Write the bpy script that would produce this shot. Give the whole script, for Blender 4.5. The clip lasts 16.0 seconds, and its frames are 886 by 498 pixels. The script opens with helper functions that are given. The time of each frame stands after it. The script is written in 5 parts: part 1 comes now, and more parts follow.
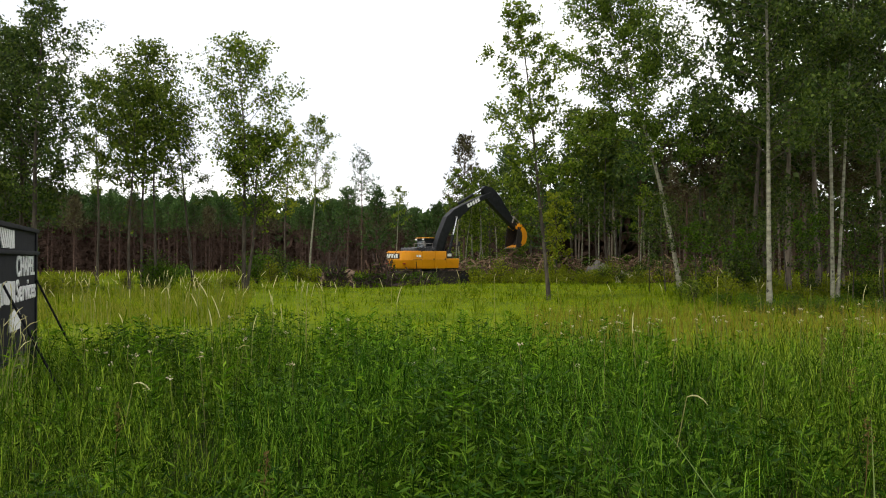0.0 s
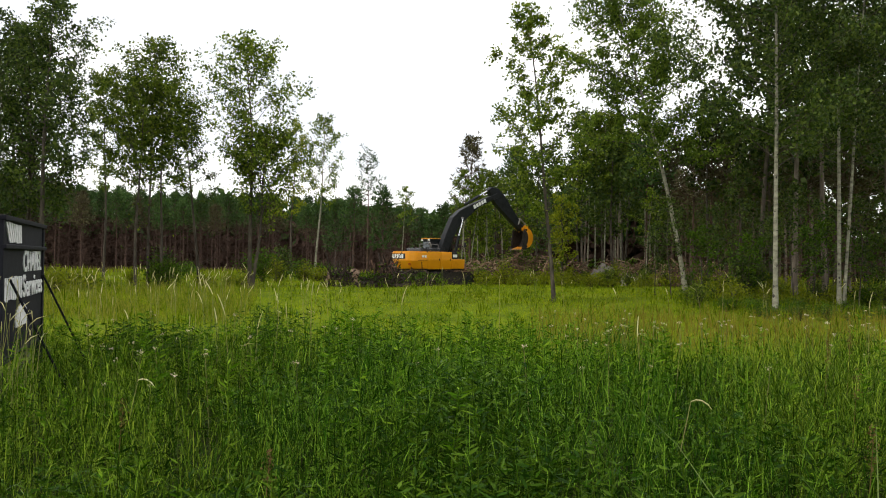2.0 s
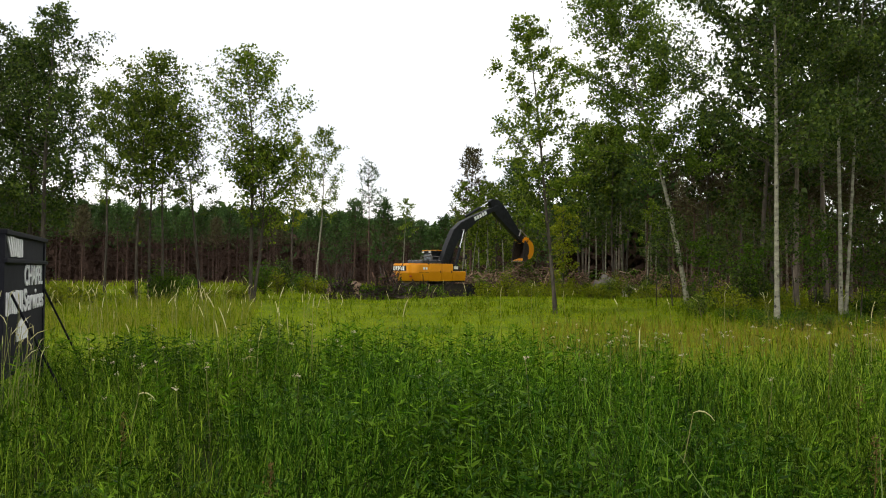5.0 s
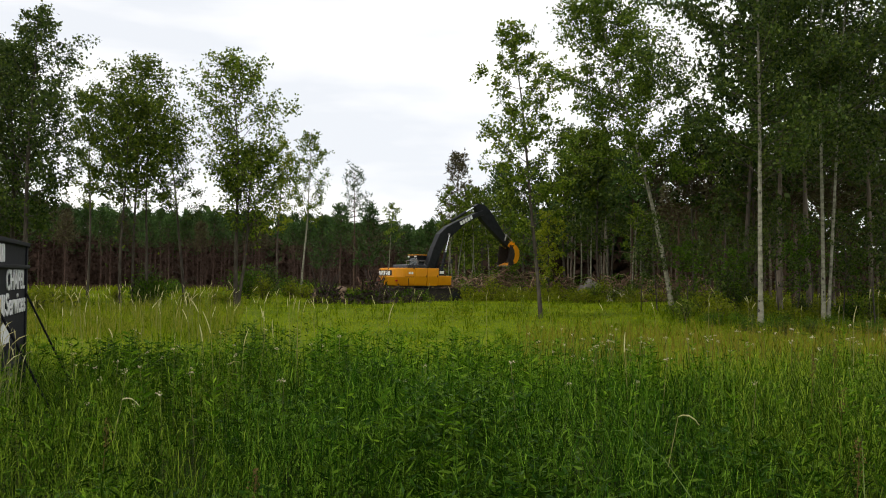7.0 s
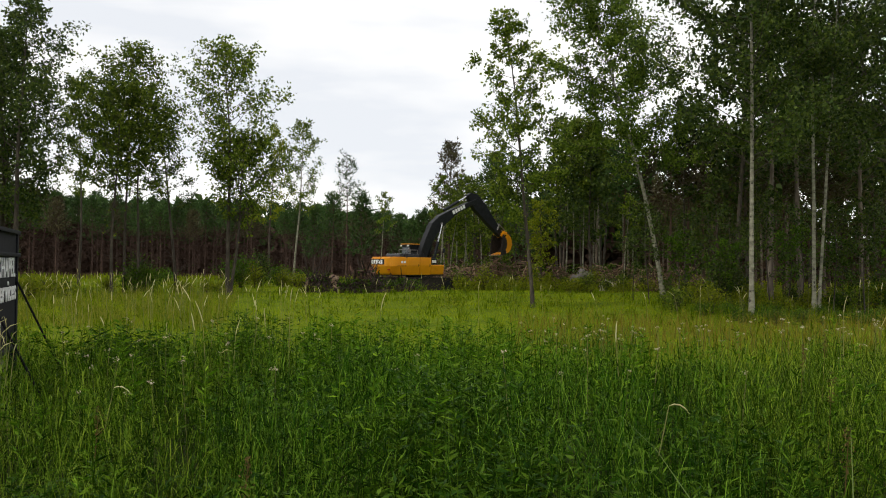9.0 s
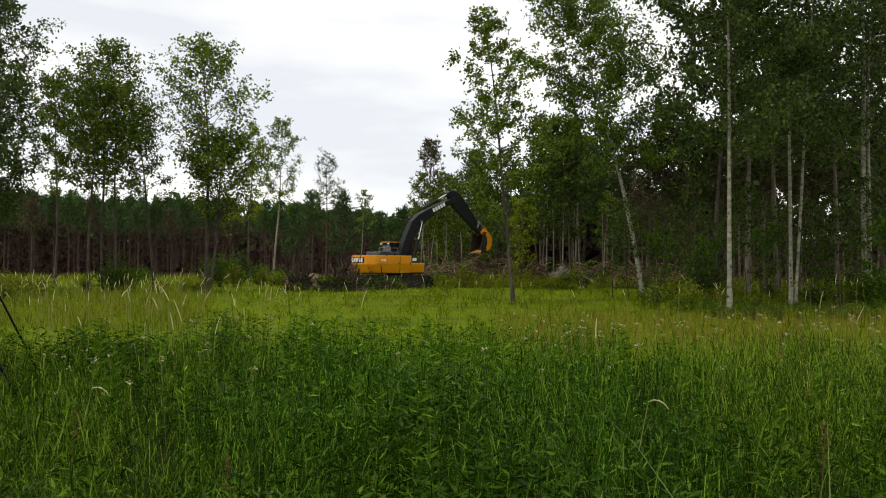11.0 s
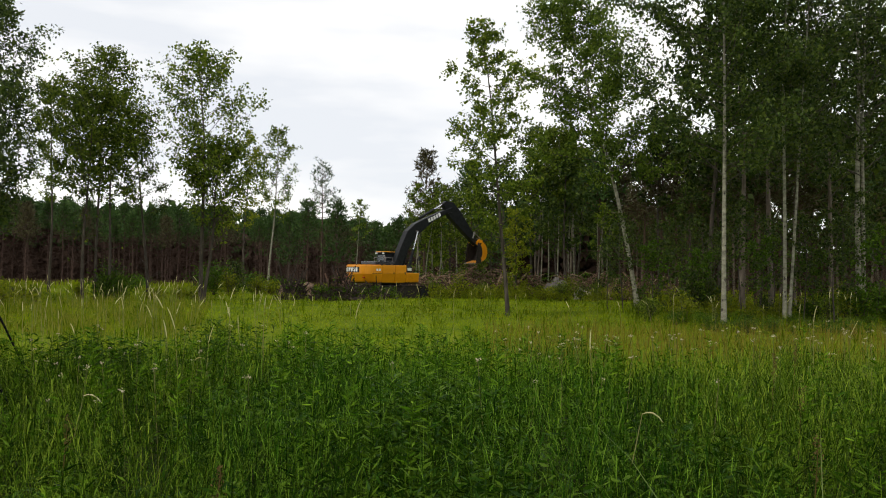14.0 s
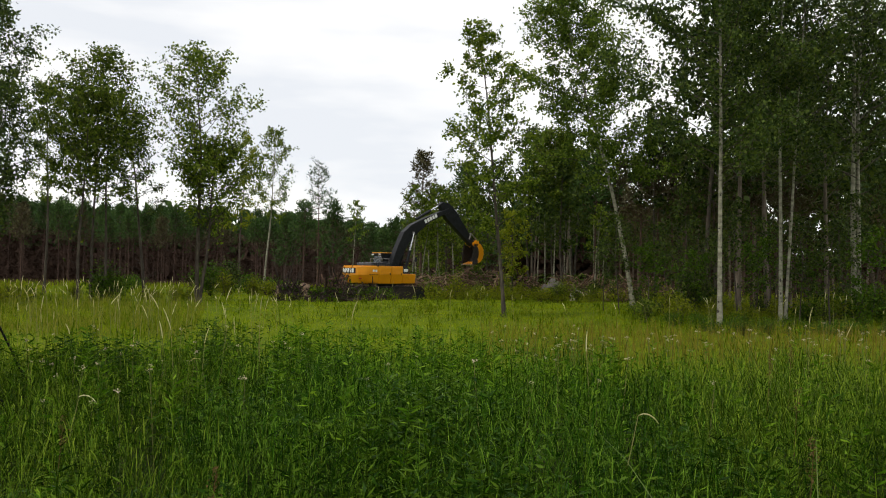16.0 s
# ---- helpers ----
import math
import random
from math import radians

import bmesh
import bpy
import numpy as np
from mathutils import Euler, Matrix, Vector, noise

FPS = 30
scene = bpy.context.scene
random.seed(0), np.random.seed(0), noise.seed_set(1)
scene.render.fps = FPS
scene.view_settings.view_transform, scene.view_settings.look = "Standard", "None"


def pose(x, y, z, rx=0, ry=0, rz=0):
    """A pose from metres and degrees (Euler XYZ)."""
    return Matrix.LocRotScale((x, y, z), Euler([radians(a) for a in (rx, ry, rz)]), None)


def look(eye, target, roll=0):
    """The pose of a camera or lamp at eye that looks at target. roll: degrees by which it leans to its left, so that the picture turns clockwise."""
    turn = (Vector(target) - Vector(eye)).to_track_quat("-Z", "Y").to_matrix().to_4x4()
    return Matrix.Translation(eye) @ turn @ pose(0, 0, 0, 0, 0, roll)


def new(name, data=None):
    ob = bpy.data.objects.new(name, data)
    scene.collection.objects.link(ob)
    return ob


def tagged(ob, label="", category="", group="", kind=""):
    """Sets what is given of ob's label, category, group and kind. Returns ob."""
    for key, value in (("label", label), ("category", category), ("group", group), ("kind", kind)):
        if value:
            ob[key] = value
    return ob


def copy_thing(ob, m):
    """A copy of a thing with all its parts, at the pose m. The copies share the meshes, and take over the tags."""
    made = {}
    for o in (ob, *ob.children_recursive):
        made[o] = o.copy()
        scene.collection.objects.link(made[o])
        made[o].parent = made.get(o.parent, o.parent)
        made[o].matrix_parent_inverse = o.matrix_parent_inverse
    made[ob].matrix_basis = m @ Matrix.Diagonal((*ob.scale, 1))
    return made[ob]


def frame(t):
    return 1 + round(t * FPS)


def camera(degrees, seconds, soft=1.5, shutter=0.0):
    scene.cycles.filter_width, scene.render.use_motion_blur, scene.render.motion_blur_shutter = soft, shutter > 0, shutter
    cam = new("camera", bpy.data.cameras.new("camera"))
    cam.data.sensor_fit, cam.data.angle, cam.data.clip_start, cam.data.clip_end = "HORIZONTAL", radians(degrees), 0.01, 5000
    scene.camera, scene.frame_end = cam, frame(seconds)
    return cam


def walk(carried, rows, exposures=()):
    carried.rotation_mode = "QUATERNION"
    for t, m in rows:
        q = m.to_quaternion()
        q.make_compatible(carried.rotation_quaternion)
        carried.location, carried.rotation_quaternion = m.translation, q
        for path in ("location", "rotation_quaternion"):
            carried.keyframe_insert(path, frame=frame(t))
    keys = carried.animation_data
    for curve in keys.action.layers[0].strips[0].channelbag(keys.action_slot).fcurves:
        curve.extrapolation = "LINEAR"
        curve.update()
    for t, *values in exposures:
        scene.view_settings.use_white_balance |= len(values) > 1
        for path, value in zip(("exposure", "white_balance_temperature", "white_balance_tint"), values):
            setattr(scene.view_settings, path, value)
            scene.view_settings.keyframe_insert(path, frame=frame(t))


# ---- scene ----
cam = camera(56.0, 16.0, soft=1.08)
# seconds, yaw, pitch, roll: a phone turned in the hand at one place
TURNS = [
    (0.0, -0.02, 0.66, 0.12),
    (0.5, 0.28, 0.81, 0.11),
    (1.0, 0.40, 0.51, -0.10),
    (1.5, 0.32, 0.67, -0.15),
    (2.0, 0.36, 0.71, -0.66),
    (2.5, 0.48, 0.93, -0.75),
    (3.0, 0.71, 0.98, -0.62),
    (3.5, 0.63, 1.13, -0.44),
    (5.8, 0.13, 1.72, -0.40),
    (6.0, -0.13, 1.78, -0.48),
    (6.5, -0.29, 1.94, -0.37),
    (7.0, -0.55, 1.85, -0.38),
    (7.5, -0.93, 1.71, -0.36),
    (8.0, -0.95, 1.50, -0.53),
    (8.5, -1.27, 1.51, -0.26),
    (9.0, -1.07, 1.11, -0.55),
    (9.2, -1.03, 1.07, -0.56),
    (11.5, -2.95, 0.97, -0.53),
    (12.0, -3.34, 1.05, -0.91),
    (12.5, -3.39, 0.92, -0.95),
    (13.0, -3.28, 0.98, -1.17),
    (13.5, -2.84, 1.61, -0.85),
    (14.0, -2.77, 1.68, -0.82),
    (14.5, -2.76, 1.36, -0.73),
    (15.0, -2.65, 1.35, -0.85),
    (15.5, -2.84, 1.50, -0.96),
    (16.0, -3.02, 1.76, -0.93),
]
EYE = (0.0, 0.0, 1.7)
EXPOSURES = [(0.0, 0.24), (3.7, 0.25), (6.0, 0.05), (6.7, -0.04), (9.2, -0.13), (16.0, -0.13)]
walk(cam, [(t, pose(*EYE, 90 + p, r, y)) for t, y, p, r in TURNS], EXPOSURES)

# ---- world and sun: a bright, thinly clouded sky ----
world = bpy.data.worlds.new("world")
scene.world = world
world.use_nodes = True
wn, wl = world.node_tree.nodes, world.node_tree.links
wn.clear()
w_out = wn.new("ShaderNodeOutputWorld")
w_bg = wn.new("ShaderNodeBackground")
w_bg.inputs["Strength"].default_value = 0.1
w_sky = wn.new("ShaderNodeTexSky")
w_sky.sky_type = "NISHITA"
w_sky.sun_disc = False
w_sky.sun_elevation = radians(55)
w_sky.sun_rotation = radians(227)
w_tc = wn.new("ShaderNodeTexCoord")
w_map = wn.new("ShaderNodeMapping")
w_map.inputs["Scale"].default_value = (1.6, 1.6, 7.0)
w_map.inputs["Location"].default_value = (0.4, 0.1, 0.3)
w_no = wn.new("ShaderNodeTexNoise")
w_no.inputs["Scale"].default_value = 1.7
w_no.inputs["Detail"].default_value = 5.0
w_no.inputs["Roughness"].default_value = 0.48
w_ramp = wn.new("ShaderNodeValToRGB")
w_ramp.color_ramp.elements[0].position = 0.36
w_ramp.color_ramp.elements[0].color = (0.74, 0.76, 0.795, 1)
w_ramp.color_ramp.elements[1].position = 0.58
w_ramp.color_ramp.elements[1].color = (1.0, 0.98, 0.95, 1)
w_sc = wn.new("ShaderNodeVectorMath")
w_sc.operation = "SCALE"
w_sc.inputs["Scale"].default_value = 13.6
w_mix = wn.new("ShaderNodeMix")
w_mix.data_type = "RGBA"
w_mix.inputs["Factor"].default_value = 0.9
wl.new(w_tc.outputs["Generated"], w_map.inputs["Vector"])
wl.new(w_map.outputs["Vector"], w_no.inputs["Vector"])
wl.new(w_no.outputs["Fac"], w_ramp.inputs["Fac"])
wl.new(w_ramp.outputs["Color"], w_sc.inputs[0])
wl.new(w_sky.outputs["Color"], w_mix.inputs["A"])
wl.new(w_sc.outputs["Vector"], w_mix.inputs["B"])
wl.new(w_mix.outputs["Result"], w_bg.inputs["Color"])
wl.new(w_bg.outputs["Background"], w_out.inputs["Surface"])

sun_data = bpy.data.lights.new("sun", "SUN")
sun_data.energy = 1.5
sun_data.angle = radians(11)
sun_data.color = (1.0, 0.95, 0.86)
sun = new("sun", sun_data)
sun.matrix_world = look((-24, -22, 46), (0, 0, 0))


# ---- materials ----
def nodes_of(name):
    m = bpy.data.materials.new(name)
    m.use_nodes = True
    return m, m.node_tree.nodes, m.node_tree.links, m.node_tree.nodes["Principled BSDF"]


def ramp_node(n, stops):
    r = n.new("ShaderNodeValToRGB")
    e = r.color_ramp.elements
    while len(e) < len(stops):
        e.new(0.5)
    for k, (pos, col) in enumerate(stops):
        e[k].position = pos
        e[k].color = (*col, 1)
    return r


def leaf_material(name, dark, mid, light, through_share=0.35, rough=0.5, patch=0.35, patch_scale=0.6, gloss=0.10):
    """Leaves and blades: each piece its own tint, with broad patches of tint over the plants."""
    m, n, l, b = nodes_of(name)
    geo = n.new("ShaderNodeNewGeometry")
    noi = n.new("ShaderNodeTexNoise")
    noi.inputs["Scale"].default_value = patch_scale
    noi.inputs["Detail"].default_value = 3.0
    tc = n.new("ShaderNodeTexCoord")
    l.new(tc.outputs["Object"], noi.inputs["Vector"])
    mix = n.new("ShaderNodeMix")
    mix.inputs["Factor"].default_value = patch
    l.new(geo.outputs["Random Per Island"], mix.inputs["A"])
    l.new(noi.outputs["Fac"], mix.inputs["B"])
    r = ramp_node(n, [(0.08, dark), (0.5, mid), (0.95, light)])
    l.new(mix.outputs["Result"], r.inputs["Fac"])
    info = n.new("ShaderNodeObjectInfo")
    hsv = n.new("ShaderNodeHueSaturation")
    ran = n.new("ShaderNodeMapRange")
    ran.inputs["To Min"].default_value = 0.8
    ran.inputs["To Max"].default_value = 1.2
    l.new(info.outputs["Random"], ran.inputs["Value"])
    l.new(ran.outputs["Result"], hsv.inputs["Value"])
    l.new(r.outputs["Color"], hsv.inputs["Color"])
    l.new(hsv.outputs["Color"], b.inputs["Base Color"])
    b.inputs["Roughness"].default_value = rough
    b.inputs["Specular IOR Level"].default_value = gloss
    tr = n.new("ShaderNodeBsdfTranslucent")
    l.new(hsv.outputs["Color"], tr.inputs["Color"])
    ms = n.new("ShaderNodeMixShader")
    ms.inputs["Fac"].default_value = through_share
    l.new(b.outputs["BSDF"], ms.inputs[1])
    l.new(tr.outputs["BSDF"], ms.inputs[2])
    l.new(ms.outputs["Shader"], n["Material Output"].inputs["Surface"])
    return m


def rough_material(name, stops, scale=8.0, stretch=(1, 1, 1), rough=0.85, bump=0.3, detail=6.0, metal=0.0, big=0.0, gloss=0.4):
    """Bark, soil, stone, timber: noise at two scales and a fine relief."""
    m, n, l, b = nodes_of(name)
    tc = n.new("ShaderNodeTexCoord")
    mp = n.new("ShaderNodeMapping")
    mp.inputs["Scale"].default_value = stretch
    noi = n.new("ShaderNodeTexNoise")
    noi.inputs["Scale"].default_value = scale
    noi.inputs["Detail"].default_value = detail
    noi.inputs["Roughness"].default_value = 0.62
    l.new(tc.outputs["Object"], mp.inputs["Vector"])
    l.new(mp.outputs["Vector"], noi.inputs["Vector"])
    r = ramp_node(n, stops)
    fac = noi.outputs["Fac"]
    if big:
        no2 = n.new("ShaderNodeTexNoise")
        no2.inputs["Scale"].default_value = big
        no2.inputs["Detail"].default_value = 3.0
        l.new(tc.outputs["Object"], no2.inputs["Vector"])
        mx = n.new("ShaderNodeMix")
        mx.inputs["Factor"].default_value = 0.5
        l.new(noi.outputs["Fac"], mx.inputs["A"])
        l.new(no2.outputs["Fac"], mx.inputs["B"])
        fac = mx.outputs["Result"]
    l.new(fac, r.inputs["Fac"])
    l.new(r.outputs["Color"], b.inputs["Base Color"])
    b.inputs["Roughness"].default_value = rough
    b.inputs["Metallic"].default_value = metal
    b.inputs["Specular IOR Level"].default_value = gloss
    bp = n.new("ShaderNodeBump")
    bp.inputs["Strength"].default_value = bump
    bp.inputs["Distance"].default_value = 0.02
    l.new(noi.outputs["Fac"], bp.inputs["Height"])
    l.new(bp.outputs["Normal"], b.inputs["Normal"])
    return m


# dark soil taken near black: shade under the tall weeds is in its colour
M_GROUND = rough_material("meadow_soil_shade_dark", [(0.3, (0.007, 0.009, 0.003)), (0.5, (0.016, 0.020, 0.005)), (0.7, (0.036, 0.040, 0.010))],
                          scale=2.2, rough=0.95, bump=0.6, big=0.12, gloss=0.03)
def add_thatch(m):
    """Short matted yellow-green growth on the open field, beyond the tall weeds."""
    n, l, b = m.node_tree.nodes, m.node_tree.links, m.node_tree.nodes["Principled BSDF"]
    geo = n.new("ShaderNodeNewGeometry")
    sep = n.new("ShaderNodeSeparateXYZ")
    l.new(geo.outputs["Position"], sep.inputs["Vector"])
    broad, fine_ = n.new("ShaderNodeTexNoise"), n.new("ShaderNodeTexNoise")
    broad.inputs["Scale"].default_value = 0.35
    fine_.inputs["Scale"].default_value = 5.0
    fine_.inputs["Detail"].default_value = 6.0
    for q in (broad, fine_):
        l.new(geo.outputs["Position"], q.inputs["Vector"])
    add = n.new("ShaderNodeMath")
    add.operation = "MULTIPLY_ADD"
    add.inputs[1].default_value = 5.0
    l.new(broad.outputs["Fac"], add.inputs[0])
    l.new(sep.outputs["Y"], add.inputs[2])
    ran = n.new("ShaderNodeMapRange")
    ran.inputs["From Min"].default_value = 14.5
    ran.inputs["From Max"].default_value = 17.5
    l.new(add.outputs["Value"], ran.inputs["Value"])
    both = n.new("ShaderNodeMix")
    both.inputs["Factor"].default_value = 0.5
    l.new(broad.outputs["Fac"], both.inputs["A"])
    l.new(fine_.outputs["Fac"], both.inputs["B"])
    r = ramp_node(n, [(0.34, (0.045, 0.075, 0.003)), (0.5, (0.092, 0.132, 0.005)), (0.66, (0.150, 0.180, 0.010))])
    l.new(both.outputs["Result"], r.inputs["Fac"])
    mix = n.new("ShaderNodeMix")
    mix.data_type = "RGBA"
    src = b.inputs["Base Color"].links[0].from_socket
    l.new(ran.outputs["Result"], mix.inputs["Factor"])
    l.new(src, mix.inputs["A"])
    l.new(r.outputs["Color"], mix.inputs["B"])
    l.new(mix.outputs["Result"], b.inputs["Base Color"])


def add_litter(m):
    """Brown needle litter on the floor of the far wood."""
    n, l, b = m.node_tree.nodes, m.node_tree.links, m.node_tree.nodes["Principled BSDF"]
    geo = n.new("ShaderNodeNewGeometry")
    sep = n.new("ShaderNodeSeparateXYZ")
    l.new(geo.outputs["Position"], sep.inputs["Vector"])
    noi = n.new("ShaderNodeTexNoise")
    noi.inputs["Scale"].default_value = 0.15
    l.new(geo.outputs["Position"], noi.inputs["Vector"])
    add = n.new("ShaderNodeMath")
    add.operation = "MULTIPLY_ADD"
    add.inputs[1].default_value = 14.0
    l.new(noi.outputs["Fac"], add.inputs[0])
    l.new(sep.outputs["Y"], add.inputs[2])
    ran = n.new("ShaderNodeMapRange")
    ran.inputs["From Min"].default_value = 92.0
    ran.inputs["From Max"].default_value = 97.0
    l.new(add.outputs["Value"], ran.inputs["Value"])
    mix = n.new("ShaderNodeMix")
    mix.data_type = "RGBA"
    mix.inputs["B"].default_value = (0.035, 0.020, 0.011, 1)
    src = b.inputs["Base Color"].links[0].from_socket
    l.new(ran.outputs["Result"], mix.inputs["Factor"])
    l.new(src, mix.inputs["A"])
    l.new(mix.outputs["Result"], b.inputs["Base Color"])


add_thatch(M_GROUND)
add_litter(M_GROUND)
M_LEAF_ASPEN = leaf_material("aspen_leaf", (0.028, 0.055, 0.004), (0.088, 0.140, 0.009), (0.220, 0.270, 0.026), 0.52, patch=0.2, gloss=0.14)
M_LEAF_PALE = leaf_material("poplar_leaf", (0.030, 0.062, 0.005), (0.098, 0.165, 0.013), (0.230, 0.300, 0.036), 0.52, patch=0.25, gloss=0.14)
# leaf of the dark crowns; on the wooded side its tints paint in shade
M_LEAF_DARK = leaf_material("dark_and_shaded_leaf", (0.013, 0.028, 0.005), (0.040, 0.070, 0.010), (0.110, 0.145, 0.022), 0.42, patch=0.2, gloss=0.14)
M_LEAF_YELLOW = leaf_material("young_leaf", (0.060, 0.090, 0.003), (0.165, 0.200, 0.008), (0.280, 0.290, 0.020), 0.5)
M_NEEDLE = leaf_material("pine_needle", (0.016, 0.042, 0.011), (0.046, 0.092, 0.022), (0.100, 0.150, 0.036), 0.25)
M_NEEDLE_BROWN = leaf_material("dry_needle", (0.030, 0.024, 0.012), (0.080, 0.066, 0.032), (0.095, 0.110, 0.042), 0.22)
M_TWIG_DEAD = leaf_material("dead_twigs", (0.036, 0.023, 0.018), (0.056, 0.036, 0.027), (0.078, 0.050, 0.038), 0.05, 0.95, gloss=0.03)
M_WOOD_TWIG = leaf_material("brown_twigs", (0.050, 0.030, 0.020), (0.090, 0.056, 0.038), (0.140, 0.092, 0.062), 0.05, 0.9, gloss=0.05)
M_BUSH = leaf_material("bush_leaf", (0.018, 0.045, 0.003), (0.052, 0.110, 0.006), (0.120, 0.185, 0.012), 0.42)
# both tall grasses: near-black low tints put the shade between blades into colour
M_GRASS = leaf_material("meadow_grass_shade_tints", (0.002, 0.010, 0.0003), (0.018, 0.064, 0.0012), (0.200, 0.340, 0.030), 0.16, 0.5, 0.34, 1.1, 0.03)
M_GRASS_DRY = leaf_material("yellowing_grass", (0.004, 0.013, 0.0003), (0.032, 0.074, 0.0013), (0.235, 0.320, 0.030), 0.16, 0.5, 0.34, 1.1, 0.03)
M_TUFT = leaf_material("field_tuft", (0.045, 0.085, 0.001), (0.100, 0.155, 0.003), (0.190, 0.240, 0.010), 0.4, 0.5, 0.3, 0.3, 0.04)
M_FIELD = leaf_material("field_grass", (0.100, 0.155, 0.003), (0.180, 0.245, 0.004), (0.290, 0.310, 0.014), 0.4, 0.5, 0.45, 0.22, 0.04)
M_FORB = leaf_material("forb_leaf", (0.014, 0.046, 0.001), (0.052, 0.128, 0.003), (0.180, 0.290, 0.018), 0.3, 0.45, 0.22, 0.8, 0.03)
M_FORB_DARK = leaf_material("dark_forb_leaf", (0.006, 0.024, 0.001), (0.024, 0.064, 0.003), (0.090, 0.155, 0.012), 0.2, 0.42, 0.2, 0.8, 0.06)
# tints held low to paint the shade among the near stems
M_GOLDENROD = leaf_material("goldenrod_leaf_shade_tints", (0.003, 0.011, 0.0005), (0.014, 0.040, 0.0012), (0.105, 0.180, 0.014), 0.12, 0.55, 0.25, 0.8, 0.02)
M_PALE = leaf_material("pale_field_grass", (0.070, 0.095, 0.005), (0.150, 0.175, 0.012), (0.300, 0.275, 0.050), 0.4, 0.6, 0.35, 0.3, 0.04)
M_BLADE = leaf_material("reed_blade", (0.060, 0.110, 0.018), (0.120, 0.185, 0.045), (0.190, 0.250, 0.080), 0.3, 0.5, 0.3, 0.8, 0.05)
M_DRYGRASS = leaf_material("rusty_grass", (0.10, 0.085, 0.010), (0.20, 0.160, 0.018), (0.30, 0.25, 0.04), 0.35, 0.6)
M_PLUME = leaf_material("rusty_plume", (0.05, 0.035, 0.012), (0.10, 0.070, 0.024), (0.17, 0.12, 0.045), 0.2, 0.7, gloss=0.03)
M_SEED = leaf_material("dry_seed_head", (0.34, 0.30, 0.12), (0.50, 0.46, 0.23), (0.64, 0.60, 0.36), 0.3, 0.7)
M_STALK = leaf_material("grass_stalk", (0.10, 0.13, 0.03), (0.18, 0.19, 0.06), (0.30, 0.26, 0.11), 0.2, 0.7)
M_PETAL = leaf_material("pale_petal", (0.46, 0.36, 0.24), (0.60, 0.52, 0.36), (0.70, 0.64, 0.46), 0.3, 0.6)
M_BARK_PALE = rough_material("pale_aspen_bark", [(0.30, (0.06, 0.055, 0.042)), (0.44, (0.17, 0.16, 0.115)), (0.68, (0.32, 0.31, 0.225))],
                             scale=3.0, stretch=(1, 1, 2.2), bump=0.3, rough=0.8)
M_BARK = rough_material("grey_bark", [(0.3, (0.022, 0.017, 0.012)), (0.5, (0.052, 0.041, 0.030)), (0.7, (0.105, 0.085, 0.062))],
                        scale=6.0, stretch=(1, 1, 0.3), bump=0.5)
M_BARK_WOOD = rough_material("brown_bark", [(0.3, (0.055, 0.042, 0.032)), (0.5, (0.12, 0.095, 0.072)), (0.7, (0.21, 0.175, 0.135))], scale=6.0, stretch=(1, 1, 0.3), bump=0.5)
M_BARK_PINE = rough_material("pine_bark", [(0.3, (0.030, 0.018, 0.013)), (0.5, (0.070, 0.040, 0.027)), (0.7, (0.12, 0.072, 0.050))],
                             scale=7.0, stretch=(1, 1, 0.4), bump=0.6)
M_SCAR = rough_material("bark_scar", [(0.3, (0.02, 0.018, 0.015)), (0.7, (0.06, 0.05, 0.04))], scale=20.0)
M_WOOD_DEAD = rough_material("dead_wood", [(0.3, (0.12, 0.075, 0.05)), (0.5, (0.27, 0.19, 0.13)), (0.7, (0.46, 0.36, 0.27))],
                             scale=5.0, stretch=(1, 1, 0.4), bump=0.5)
M_WOOD_BROWN = rough_material("fresh_brown_wood", [(0.3, (0.05, 0.027, 0.017)), (0.5, (0.12, 0.066, 0.042)), (0.7, (0.21, 0.13, 0.085))], scale=5.0, bump=0.5)
M_WOOD_TAN = rough_material("weathered_brushwood", [(0.3, (0.10, 0.055, 0.032)), (0.5, (0.23, 0.145, 0.088)), (0.7, (0.42, 0.32, 0.22))], scale=5.0, bump=0.5)
M_ROOT = rough_material("earthy_root", [(0.3, (0.014, 0.010, 0.007)), (0.5, (0.036, 0.023, 0.016)), (0.7, (0.075, 0.048, 0.034))], scale=6.0, bump=0.6)
M_DIRT = rough_material("sandy_soil", [(0.3, (0.09, 0.055, 0.032)), (0.5, (0.16, 0.105, 0.065)), (0.7, (0.23, 0.16, 0.105))], scale=5.0, bump=0.6)
M_STONE = rough_material("field_stone", [(0.3, (0.06, 0.052, 0.044)), (0.5, (0.11, 0.098, 0.085)), (0.7, (0.18, 0.165, 0.145))], scale=4.0, bump=0.5)
M_STONE_PALE = rough_material("pale_stone", [(0.3, (0.22, 0.19, 0.16)), (0.5, (0.36, 0.31, 0.27)), (0.7, (0.50, 0.45, 0.40))], scale=4.0, bump=0.5)
M_SIGN = rough_material("black_sign_paint", [(0.3, (0.006, 0.006, 0.009)), (0.7, (0.014, 0.014, 0.019))], scale=9.0, rough=0.75, bump=0.1, gloss=0.15)
M_LETTER = rough_material("white_letter_paint", [(0.3, (0.50, 0.50, 0.48)), (0.5, (0.70, 0.70, 0.69)), (0.7, (0.80, 0.80, 0.79))], scale=12.0, rough=0.6, bump=0.1)
M_POST = rough_material("weathered_post", [(0.3, (0.10, 0.09, 0.075)), (0.7, (0.25, 0.23, 0.20))], scale=8.0, stretch=(1, 1, 0.2), bump=0.4)
